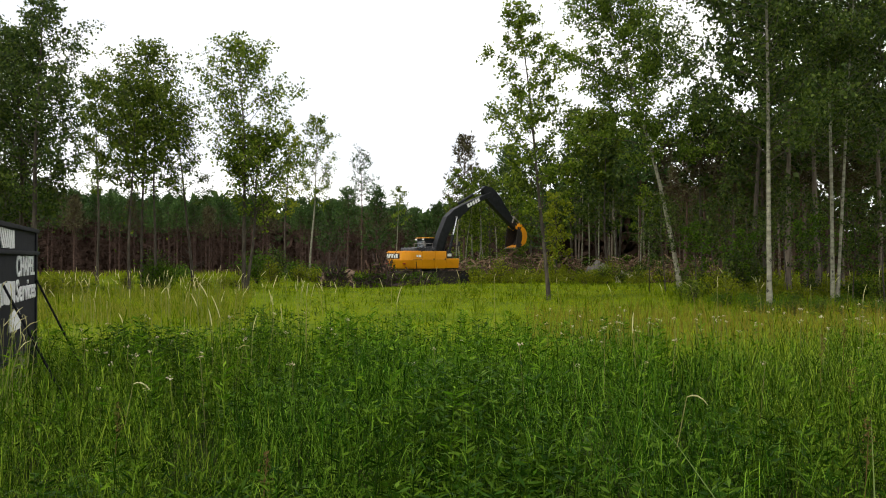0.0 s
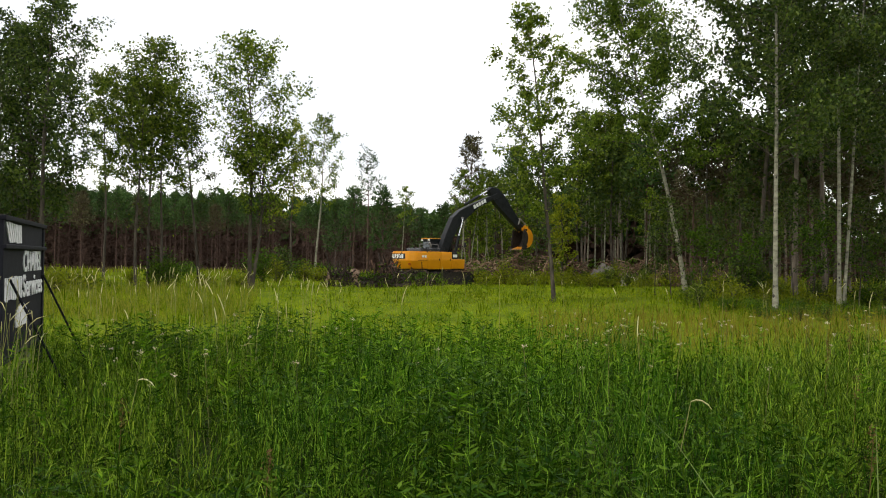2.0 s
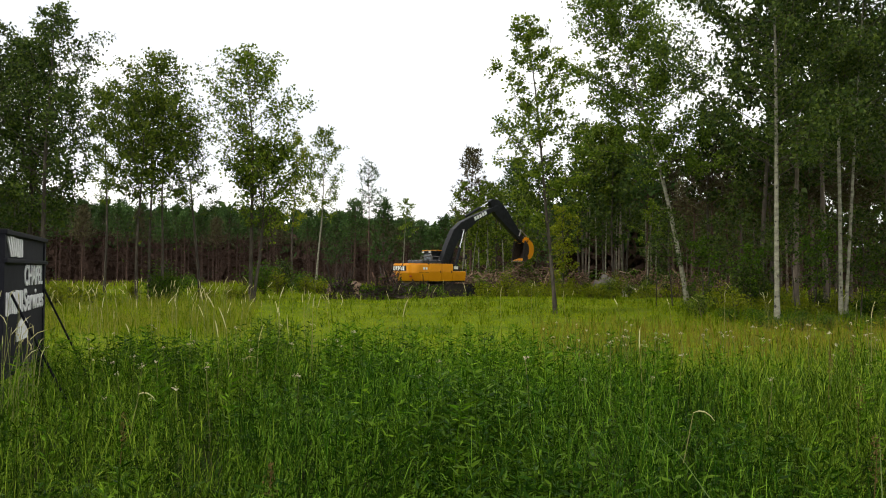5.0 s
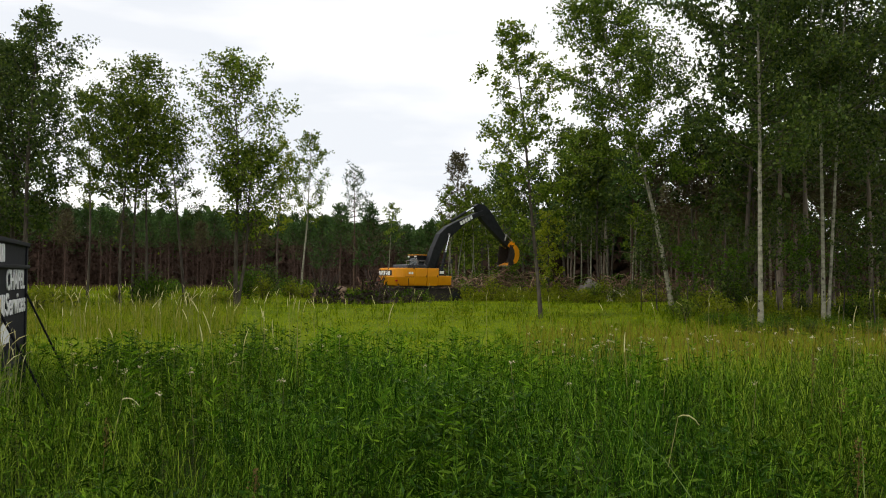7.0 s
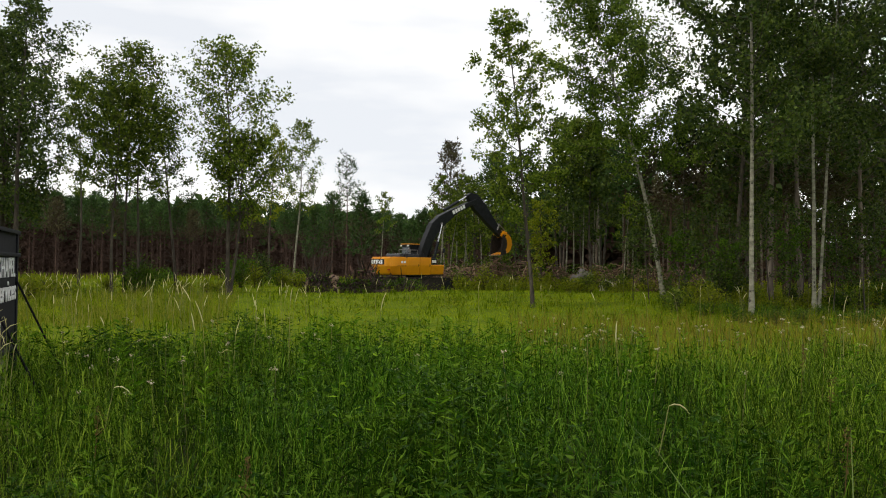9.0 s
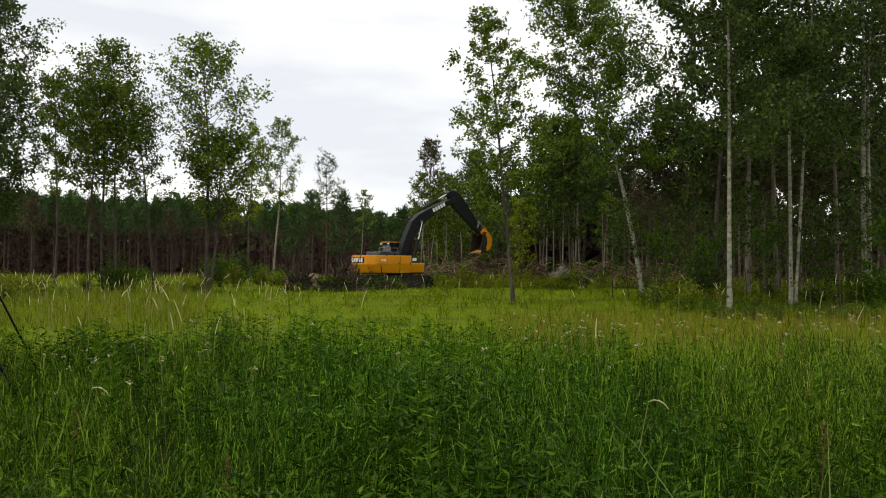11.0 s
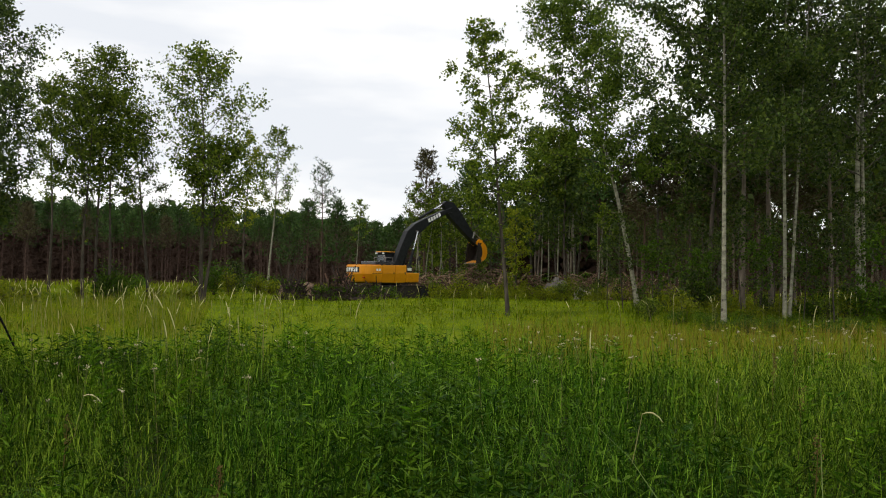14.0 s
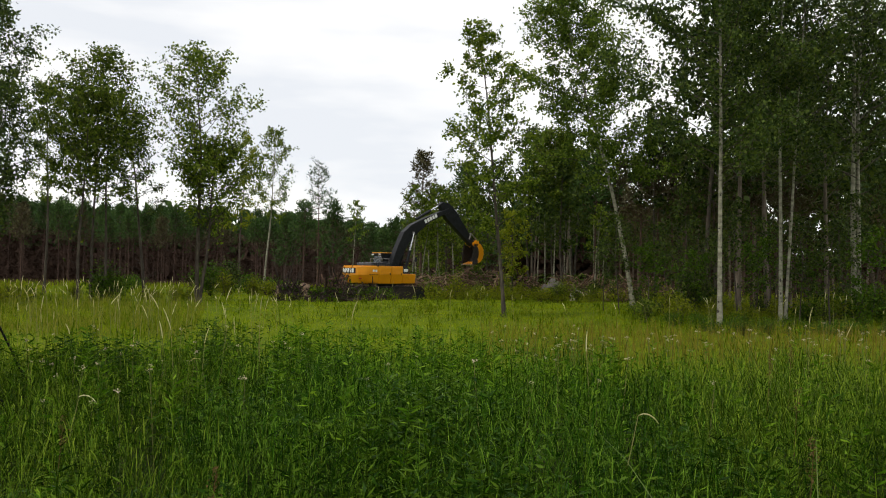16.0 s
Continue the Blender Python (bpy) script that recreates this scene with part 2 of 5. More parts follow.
M_YELLOW = rough_material("yellow_machine_paint", [(0.25, (0.42, 0.155, 0.006)), (0.42, (0.70, 0.275, 0.004)), (0.75, (0.78, 0.325, 0.005))],
                          scale=3.0, rough=0.38, bump=0.03, big=1.1)
M_BLACK = rough_material("black_machine_paint", [(0.3, (0.006, 0.007, 0.008)), (0.7, (0.018, 0.020, 0.022))], scale=4.0, rough=0.5, bump=0.05, gloss=0.22)
M_HOOD = rough_material("glossy_black_hood", [(0.3, (0.012, 0.013, 0.015)), (0.7, (0.030, 0.032, 0.035))], scale=4.0, rough=0.22, bump=0.03, gloss=0.6)
M_STEEL = rough_material("worn_steel", [(0.3, (0.12, 0.11, 0.10)), (0.7, (0.35, 0.33, 0.31))], scale=6.0, rough=0.45, bump=0.1, metal=0.7)
M_CHROME = rough_material("cylinder_rod", [(0.3, (0.62, 0.62, 0.62)), (0.7, (0.80, 0.80, 0.80))], scale=6.0, rough=0.18, bump=0.0, metal=1.0)
M_TRACK = rough_material("muddy_track", [(0.3, (0.010, 0.008, 0.007)), (0.7, (0.038, 0.029, 0.023))], scale=7.0, rough=0.9, bump=0.4)
M_MARK = rough_material("white_decal", [(0.3, (0.72, 0.72, 0.70)), (0.7, (0.85, 0.85, 0.84))], scale=5.0, rough=0.5, bump=0.0)
M_TAIL = rough_material("red_lamp", [(0.3, (0.30, 0.015, 0.01)), (0.7, (0.42, 0.03, 0.02))], scale=8.0, rough=0.3, bump=0.0)
M_GLASS, gn, gl, gb = nodes_of("cab_glass")
gb.inputs["Base Color"].default_value = (0.10, 0.13, 0.14, 1)
gb.inputs["Roughness"].default_value = 0.05
gb.inputs["Transmission Weight"].default_value = 0.6


# ---- mesh helpers ----
def np_mesh(name, verts, faces, mats, index=None, smooth=False):
    """A mesh from arrays: verts (n, 3), faces (m, 3 or 4)."""
    verts, faces = np.asarray(verts, np.float32), np.asarray(faces, np.int32)
    me = bpy.data.meshes.new(name)
    k = faces.shape[1]
    me.vertices.add(len(verts))
    me.vertices.foreach_set("co", verts.ravel())
    me.loops.add(faces.size)
    me.loops.foreach_set("vertex_index", faces.ravel())
    me.polygons.add(len(faces))
    me.polygons.foreach_set("loop_start", np.arange(0, faces.size, k, dtype=np.int32))
    if index is not None:
        me.polygons.foreach_set("material_index", np.asarray(index, np.int32))
    if smooth:
        me.polygons.foreach_set("use_smooth", np.ones(len(faces), bool))
    me.update(calc_edges=True)
    for m in mats if isinstance(mats, (list, tuple)) else [mats]:
        me.materials.append(m)
    return me


def attach(name, me, parent, label=""):
    ob = new(name, me)
    ob.parent = parent
    if label:
        tagged(ob, label)
    return ob


def part(name, bm, material, parent, label="", smooth=False):
    """One bmesh as one part of a thing."""
    me = bpy.data.meshes.new(name)
    bm.to_mesh(me)
    bm.free()
    me.materials.append(material)
    if smooth:
        for f in me.polygons:
            f.use_smooth = True
    return attach(name, me, parent, label)


def thing(name, m, label, category, group="", kind=""):
    ob = new(name)
    ob.empty_display_size = 0.3
    ob.matrix_basis = m
    return tagged(ob, label, category, group, kind)


def tubes(paths, sides=6):
    """Quads of many tapered tubes; each path is (points, radii)."""
    vs, fs, o = [], [], 0
    ring = np.linspace(0, 2 * np.pi, sides, endpoint=False)
    for pts, rad in paths:
        pts, rad = np.asarray(pts, float), np.asarray(rad, float)
        tan = np.gradient(pts, axis=0)
        tan /= np.linalg.norm(tan, axis=1)[:, None] + 1e-9
        ref = np.where(np.abs(tan[:, 2:3]) > 0.9, [[1.0, 0, 0]], [[0, 0, 1.0]])
        u = np.cross(tan, ref)
        u /= np.linalg.norm(u, axis=1)[:, None] + 1e-9
        v = np.cross(tan, u)
        c = pts[:, None] + rad[:, None, None] * (np.cos(ring)[None, :, None] * u[:, None] + np.sin(ring)[None, :, None] * v[:, None])
        k = len(pts)
        vs.append(c.reshape(-1, 3))
        a = np.arange(k - 1)[:, None] * sides + np.arange(sides)[None]
        b = np.arange(k - 1)[:, None] * sides + (np.arange(sides)[None] + 1) % sides
        fs.append(np.stack([a, b, b + sides, a + sides], -1).reshape(-1, 4) + o)
        o += k * sides
    return np.concatenate(vs), np.concatenate(fs)


def leaf_quads(rng, pos, length, width, droop=0.3, along=None, spread=1.0):
    """A folded four-cornered leaf at each place."""
    n = len(pos)
    d = rng.normal(size=(n, 3)) * spread
    if along is not None:
        d += along
    d[:, 2] -= droop
    d /= np.linalg.norm(d, axis=1)[:, None] + 1e-9
    s = np.cross(d, rng.normal(size=(n, 3)))
    s /= np.linalg.norm(s, axis=1)[:, None] + 1e-9
    nn = np.cross(d, s)
    L = (length * rng.uniform(0.65, 1.3, n))[:, None]
    W = (width * rng.uniform(0.7, 1.25, n))[:, None]
    mid = pos + d * L * 0.45
    v = np.stack([pos, mid + s * W * 0.5 + nn * W * 0.18, pos + d * L, mid - s * W * 0.5 + nn * W * 0.18], 1).reshape(-1, 3)
    f = np.arange(4 * n).reshape(n, 4)
    return v, f


def joined(chunks):
    vs, fs, o = [], [], 0
    for v, f in chunks:
        vs.append(v)
        fs.append(np.asarray(f) + o)
        o += len(v)
    return np.concatenate(vs), np.concatenate(fs)


def beveled_box(x0, x1, y0, y1, z0, z1, bevel=0.03, segments=2):
    bm = bmesh.new()
    bmesh.ops.create_cube(bm, size=1, matrix=Matrix.LocRotScale(((x0 + x1) / 2, (y0 + y1) / 2, (z0 + z1) / 2), None, (x1 - x0, y1 - y0, z1 - z0)))
    if bevel:
        bmesh.ops.bevel(bm, geom=bm.edges[:], offset=bevel, segments=segments, affect="EDGES", profile=0.6)
    return bm


def profile_solid(points, y0, y1, bevel=0.02):
    """A side outline in x and z, pushed through from y0 to y1."""
    bm = bmesh.new()
    f = bm.faces.new([bm.verts.new((x, y0, z)) for x, z in points])
    got = bmesh.ops.extrude_face_region(bm, geom=[f])
    bmesh.ops.translate(bm, vec=(0, y1 - y0, 0), verts=[v for v in got["geom"] if isinstance(v, bmesh.types.BMVert)])
    bmesh.ops.recalc_face_normals(bm, faces=bm.faces[:])
    if bevel:
        bmesh.ops.bevel(bm, geom=bm.edges[:], offset=bevel, segments=2, affect="EDGES", profile=0.6)
    return bm


def rod(a, b, r, sides=10, r2=None):
    a, b = Vector(a), Vector(b)
    bm = bmesh.new()
    m = Matrix.Translation((a + b) / 2) @ (b - a).to_track_quat("Z", "Y").to_matrix().to_4x4()
    bmesh.ops.create_cone(bm, cap_ends=True, segments=sides, radius1=r, radius2=r if r2 is None else r2, depth=(b - a).length, matrix=m)
    return bm


def merged(*bms):
    out = bmesh.new()
    for b in bms:
        me = bpy.data.meshes.new("m")
        b.to_mesh(me)
        out.from_mesh(me)
        bpy.data.meshes.remove(me)
        b.free()
    return out


# ---- ground ----
def ground_z(x, y):
    """Gentle swells of the meadow."""
    x, y = np.asarray(x, float), np.asarray(y, float)
    return 0.05 * np.sin(0.31 * x + 0.9) * np.sin(0.27 * y + 0.4) + 0.03 * np.sin(0.83 * x + 0.17 * y) + 0.02 * np.sin(1.3 * y - 0.4 * x)


def spaced(lo, hi):
    near = np.arange(lo, hi + 0.01, 1.0)
    far = np.array([20, 60, 140, 300, 600, 1200, 2500], float)
    return np.concatenate([(lo - far)[::-1], near, hi + far])


def build_ground():
    xs, ys = spaced(-60, 60), spaced(-10, 120)
    X, Y = np.meshgrid(xs, ys)
    Z = ground_z(X, Y)
    v = np.stack([X, Y, Z], -1).reshape(-1, 3)
    w = len(xs)
    i = (np.arange(len(ys) - 1)[:, None] * w + np.arange(w - 1)[None]).ravel()
    f = np.stack([i, i + 1, i + w + 1, i + w], 1)
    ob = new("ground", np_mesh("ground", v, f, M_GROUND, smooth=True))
    tagged(ob, "green meadow ground, near soil coloured dark as shade under the weeds", "ground", kind="structure")


build_ground()


# ---- trees ----
def patchy(x, y, s=0.5, o=0.0):
    return 0.5 + 0.25 * np.sin(s * 1.7 * x + o) * np.sin(s * 2.1 * y + 1.3 * o) + 0.25 * np.sin(s * 3.9 * x + 2.2 * y * s + o)


def trunk_path(rng, height, lean, wobble, k=14):
    """A trunk line from the root to the tip; lean: how far the tip stands off in x and y."""
    t = np.linspace(0, 1, k)
    ph = rng.uniform(0, 6.28, 4)
    x = lean[0] * t ** 1.15 + wobble * np.sin(3.1 * t + ph[0]) * t + 0.4 * wobble * np.sin(8 * t + ph[1]) * t
    y = lean[1] * t ** 1.15 + wobble * np.sin(2.7 * t + ph[2]) * t
    return np.stack([x, y, t * height], 1)


def broadleaf(name, seed, height, radius, crown_from, crown_r, limbs=26, leaves=7000, leaf=0.13, lean=(0, 0), wobble=0.25, bark=None,
              foliage=None, twin=None, open_=1.0, shape=1.0, scars=False, low_twigs=0, fine=True, veil=0, peak=0.72, rise=0.0, even=0.0):
    """The meshes of a slender broad-leaved tree: its stem with limbs, and its crown of leaves in uneven tufts."""
    rng = np.random.default_rng(seed)
    stem_paths, anchor, weight = [], [], []
    stems = [trunk_path(rng, height, lean, wobble)]
    if twin:
        second = trunk_path(rng, height * twin[2], (twin[0] + lean[0], twin[1] + lean[1]), wobble)
        second[:, 0] += 0.16
        stems.append(second)
    for si, line in enumerate(stems):
        t = np.linspace(0, 1, len(line))
        r = radius * (1 - si * 0.2) * ((1 - t) ** 0.8 * 0.94 + 0.06)
        r[0] *= 1.35
        stem_paths.append((line, r))
        z_at = lambda q: np.array([np.interp(q, t, line[:, c]) for c in range(3)])
        h = line[-1, 2]
        az = rng.uniform(0, 6.28)
        for i in range(limbs):
            q = crown_from + (1 - crown_from) * ((i + rng.uniform(0, 1)) / limbs) ** 0.9
            q = min(q, 0.985)
            u = (q - crown_from) / (1 - crown_from)
            prof = (np.sin(np.pi * min(0.15 + 0.85 * u ** peak, 1.0)) ** 0.8 * shape + 0.16) * rng.uniform(0.5 + 0.25 * even, 1.25 - 0.1 * even)
            length = crown_r * prof
            az += 2.4 + rng.normal() * 0.5
            up = rng.uniform(0.2, 0.75) + 0.25 * u + rise
            d = np.array([np.cos(az), np.sin(az), up])
            d /= np.linalg.norm(d)
            s = np.linspace(0, 1, 5)[:, None]
            base = z_at(q)
            pts = base + d * length * 1.15 * s + np.array([0, 0, 0.15]) * length * s ** 2 + rng.normal(size=(5, 3)) * 0.05 * length * s
            stem_paths.append((pts, np.linspace(max(0.012, radius * 0.28 * (1 - u * 0.6)), 0.006, 5)))
            k = int(((6 if fine else 4) + int((4 if fine else 3) * length)) * (1 + 0.6 * even))
            for j in range(k):
                e = rng.uniform(0.3, 1.0)
                root = np.array([np.interp(e, s[:, 0], pts[:, c]) for c in range(3)])
                dd = rng.normal(size=3) * [1, 1, 0.7] + d * 0.7
                dd /= np.linalg.norm(dd)
                tip = root + dd * rng.uniform(0.25, 0.75) * (0.35 + 0.3 * length)
                if fine and j % 2 == 0:
                    stem_paths.append((np.array([root, (root + tip) / 2 + [0, 0, 0.03], tip]), np.array([0.007, 0.005, 0.003])))
                full = rng.uniform(0.15 + 0.3 * even, 1.8 - 0.4 * even)
                for e2, w2 in ((0.35, 0.5), (0.7, 0.8), (1.0, 1.0)):
                    anchor.append(root + (tip - root) * e2)
                    weight.append(w2 * full)
        for i in range(veil):
            # short leafy shoots straight off the stem inside the crown
            q, az = crown_from + (0.97 - crown_from) * rng.uniform(0.06, 1) ** 0.8, rng.uniform(0, 6.28)
            base = z_at(q)
            tip = base + np.array([np.cos(az), np.sin(az), rng.uniform(0.1, 0.6)]) * rng.uniform(0.2, 0.55)
            stem_paths.append((np.array([base, (base + tip) / 2, tip]), np.array([0.009, 0.006, 0.003])))
            anchor.append(tip)
            weight.append(rng.uniform(0.6, 2.0))
        for i in range(low_twigs):
            q = rng.uniform(0.1, crown_from)
            az = rng.uniform(0, 6.28)
            base = z_at(q)
            length = rng.uniform(0.4, 1.1)
            tip = base + np.array([np.cos(az), np.sin(az), rng.uniform(0.0, 0.5)]) * length
            stem_paths.append((np.array([base, (base + tip) / 2, tip]), np.array([0.014, 0.009, 0.004])))
            if rng.uniform() < 0.75:
                anchor.append(tip)
                weight.append(rng.uniform(0.3, 1.0))
    anchor, weight = np.array(anchor), np.array(weight)
    pick = rng.choice(len(anchor), leaves, p=weight / weight.sum())
    pos = anchor[pick] + rng.normal(size=(leaves, 3)) * np.array([0.105, 0.105, 0.085]) * open_ * (1.0 if fine else 1.6) * (0.6 + 0.25 * crown_r)
    v, f = leaf_quads(rng, pos, leaf, leaf * 0.72, droop=0.45)
    trunks = [q for q in stem_paths if len(q[0]) == 14]
    limbs_ = [q for q in stem_paths if len(q[0]) != 14]
    v1, f1 = tubes(trunks, 9 if fine else 6)
    v2, f2 = tubes(limbs_, 3)
    sv, sf = joined([(v1, f1), (v2, f2)])
    mats, index = [bark or M_BARK, M_BARK], np.concatenate([np.zeros(len(f1)), np.ones(len(f2))])
    if scars:
        # dark lens-shaped scars where branches were shed
        cs = []
        for i in range(64):
            q = rng.uniform(0.01, 0.62)
            line = stems[i % len(stems)]
            t = np.linspace(0, 1, len(line))
            c = np.array([np.interp(q, t, line[:, a]) for a in range(3)])
            r = radius * (1 - (i % len(stems)) * 0.2) * ((1 - q) ** 0.8 * 0.94 + 0.06) + 0.004
            a0, wdt, hgt = rng.uniform(0, 6.28), rng.uniform(0.5, 1.3), rng.uniform(0.02, 0.075)
            aa = a0 + np.array([-wdt, 0, wdt, 0]) * 0.55
            zz = np.array([0, -hgt, 0, hgt])
            rr = r * np.array([1.05, 1.07, 1.05, 1.07]) * (1 + 0.35 * max(0.0, 1 - q * 13))
            cs.append((np.stack([c[0] + rr * np.cos(aa), c[1] + rr * np.sin(aa), c[2] + zz], 1), np.array([[0, 1, 2, 3]])))
        xv, xf = joined(cs)
        index = np.concatenate([index, np.full(len(xf), 2)])
        sv, sf = joined([(sv, sf), (xv, xf)])
        mats.append(M_SCAR)
    return (np_mesh(name + "_trunk", sv, sf, mats, index, smooth=True), np_mesh(name + "_crown", v, f, foliage or M_LEAF_ASPEN))


def pine(name, seed, height, radius, crown_from, crown_r, whorls=16, tufts=900, needle=0.34, foliage=None, dead=10, lean=(0, 0), sparse=1.0):
    """The meshes of a pine: a straight stem, whorls of boughs, spiky tufts of needles, dead stubs below."""
    rng = np.random.default_rng(seed)
    line = trunk_path(rng, height, lean, 0.08)
    t = np.linspace(0, 1, len(line))
    paths = [(line, radius * ((1 - t) * 0.95 + 0.05))]
    anchor, out = [], []
    for i in range(whorls):
        u = (i + rng.uniform(0, 0.7)) / whorls
        q = crown_from + (1 - crown_from) * u
        base = np.array([np.interp(q, t, line[:, c]) for c in range(3)])
        k = rng.integers(4, 7)
        for j in range(k):
            if rng.uniform() > sparse:
                continue
            az = 6.28 * (j + rng.uniform(-0.3, 0.3)) / k + i
            length = crown_r * ((1 - u) ** 0.75 * 0.95 + 0.10) * rng.uniform(0.65, 1.15)
            d = np.array([np.cos(az), np.sin(az), 0.12 + 0.75 * u])
            s = np.linspace(0, 1, 3)[:, None]
            pts = base + d * length * s + np.array([0, 0, 0.18]) * length * s ** 2
            paths.append((pts, np.linspace(0.035, 0.008, 3)))
            for e in np.linspace(0.35, 1.0, 5):
                p = np.array([np.interp(e, s[:, 0], pts[:, c]) for c in range(3)])
                anchor.append(p + rng.normal(size=3) * 0.12)
                out.append(d)
    for i in range(dead):
        q = rng.uniform(0.12, max(0.2, crown_from))
        base = np.array([np.interp(q, t, line[:, c]) for c in range(3)])
        az = rng.uniform(0, 6.28)
        tip = base + np.array([np.cos(az), np.sin(az), rng.uniform(-0.2, 0.2)]) * rng.uniform(0.5, 1.6)
        paths.append((np.array([base, tip]), np.array([0.02, 0.006])))
    anchor, out = np.array(anchor), np.array(out)
    pick = rng.integers(0, len(anchor), tufts)
    # each tuft: three fans of needles from one shoot
    pos = np.repeat(anchor[pick] + rng.normal(size=(tufts, 3)) * 0.13 * (0.5 + 0.3 * crown_r), 3, axis=0)
    along = np.repeat(out[pick], 3, axis=0) * 0.6
    v, f = leaf_quads(rng, pos, needle, needle * 0.22, droop=-0.35, along=along, spread=0.75)
    sv, sf = joined([tubes(paths[:1], 7), tubes(paths[1:], 3)])
    return (np_mesh(name + "_trunk", sv, sf, M_BARK_PINE, smooth=True), np_mesh(name + "_crown", v, f, foliage or M_NEEDLE))


def plant(name, meshes, x, y, label, category, turn=0.0, scale=1.0, group=""):
    z = float(ground_z(x, y)) - 0.04
    ob = thing(name, pose(x, y, z, 0, 0, turn) @ Matrix.Scale(scale, 4), label, category, group)
    attach("trunk", meshes[0], ob)
    attach("crown", meshes[1], ob)
    return ob


def spot(px, depth):
    """Where a thing stands that is seen at that place across the first view, at that depth."""
    return (px - 784) / 1474.5 * depth, depth


# the slender trees on the open side
x, y = spot(432, 45)
plant("ash_tree", broadleaf("ash", 11, 13.1, 0.12, 0.42, 2.35, 44, 11500, 0.17, lean=(-0.1, 0), bark=M_BARK, foliage=M_LEAF_ASPEN, twin=(0.9, 0, 0.62), low_twigs=8, peak=1.05, rise=0.2, even=0.9, open_=1.0), x, y,
      "slender young tree with forked grey stem and airy crown", "tree")
for px, dep, seed, h, cr, n in ((230, 42, 21, 10.4, 1.9, 5000), (274, 43.5, 22, 10.4, 1.9, 4800), (252, 44.5, 23, 12.9, 2.15, 6500)):
    x, y = spot(px, dep)
    plant("ash_tree", broadleaf("ash", seed, h, 0.08, 0.46, cr * 1.1, 40, int(n * 0.95), 0.165, open_=1.1, lean=(0.1, 0), foliage=M_LEAF_ASPEN, low_twigs=8, peak=0.95, rise=0.1, even=0.6), x, y,
          "slender tree in a tight clump with dark green crown", "tree", group="clump of slender trees")
x, y = spot(342, 48)
plant("ash_tree", broadleaf("ash", 24, 10.6, 0.09, 0.42, 1.5, 20, 3400, 0.13, lean=(-0.9, 0), foliage=M_LEAF_DARK, low_twigs=8, even=0.7), x, y,
      "thin leaning tree with narrow sparse crown", "tree", group="clump of slender trees")
x, y = spot(172, 55)
plant("ash_tree", broadleaf("ash", 25, 13.6, 0.09, 0.44, 2.0, 28, 6800, 0.16, foliage=M_LEAF_ASPEN, peak=1.0, even=0.7), x, y, "thin straight tree with narrow open crown", "tree")
for px, dep, seed, h, cr, n in ((62, 40, 31, 14.2, 2.3, 6500), (36, 42, 32, 13.0, 2.4, 5500), (-30, 41, 33, 13.5, 2.6, 5500), (-110, 44, 34, 13.0, 2.4, 4500), (8, 47, 35, 13.0, 2.8, 5500)):
    x, y = spot(px, dep)
    plant("oak_tree", broadleaf("oak", seed, h, 0.13, 0.24, cr * 1.05, 44, int(n * 1.6), 0.16, foliage=M_LEAF_DARK, bark=M_BARK, low_twigs=16, peak=0.8, rise=0.05, even=0.6, open_=1.1), x, y,
          "tall meadow-edge tree with dark trunk and ragged crown", "tree", group="trees by the sign")
x, y = spot(548, 65)
plant("birch_tree", broadleaf("birch", 41, 12.4, 0.09, 0.42, 1.7, 24, 3000, 0.17, lean=(0.6, 0), bark=M_BARK_PALE, peak=1.2, rise=0.2, even=0.7), x, y, "slender pale-barked tree with light open crown", "tree")
x, y = spot(506, 66)
plant("birch_tree", broadleaf("birch", 42, 12.6, 0.09, 0.35, 1.5, 24, 2600, 0.17, foliage=M_LEAF_YELLOW, peak=0.9, even=0.7), x, y, "slender tree with yellowish lower leaves", "tree")
x, y = spot(972, 33.7)
plant("aspen_sapling", broadleaf("sapling", 51, 11.8, 0.085, 0.27, 1.85, 42, 8000, 0.14, lean=(-1.3, 0), wobble=0.12, low_twigs=14, open_=0.75, even=0.2, shape=0.95), x, y,
      "lone slender aspen sapling with sparse wispy crown", "tree")

# the tall aspens on the wooded side
x, y = spot(1205, 40)
plant("leaning_aspen", broadleaf("aspen", 61, 15.5, 0.12, 0.36, 3.0, 56, 24000, 0.15, veil=90, even=0.35, lean=(-3.4, 0.4), bark=M_BARK_PALE, scars=True, foliage=M_LEAF_PALE), x, y,
      "leaning pale-trunked aspen with tall loose crown", "tree", group="aspens")
# these crowns take the dark leaf: their shade is put into the colour
x, y = spot(1362, 27.8)
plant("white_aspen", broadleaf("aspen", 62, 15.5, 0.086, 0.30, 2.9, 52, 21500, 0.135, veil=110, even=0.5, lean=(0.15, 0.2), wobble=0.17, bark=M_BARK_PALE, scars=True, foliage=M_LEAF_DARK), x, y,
      "straight white-barked aspen with dark knots", "tree", group="aspens")
x, y = spot(1474, 30.4)
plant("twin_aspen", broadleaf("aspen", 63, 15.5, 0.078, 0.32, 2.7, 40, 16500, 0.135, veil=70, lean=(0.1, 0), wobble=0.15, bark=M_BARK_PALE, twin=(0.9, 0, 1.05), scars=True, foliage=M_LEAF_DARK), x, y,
      "twin-stemmed white aspen rising from one root", "tree", group="aspens")
x, y = spot(1612, 33)
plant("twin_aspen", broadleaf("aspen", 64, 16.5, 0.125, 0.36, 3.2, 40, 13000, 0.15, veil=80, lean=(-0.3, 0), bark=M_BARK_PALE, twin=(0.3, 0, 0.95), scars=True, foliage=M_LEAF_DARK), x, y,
      "thick twin-stemmed pale aspen among bushes", "tree", group="aspens")

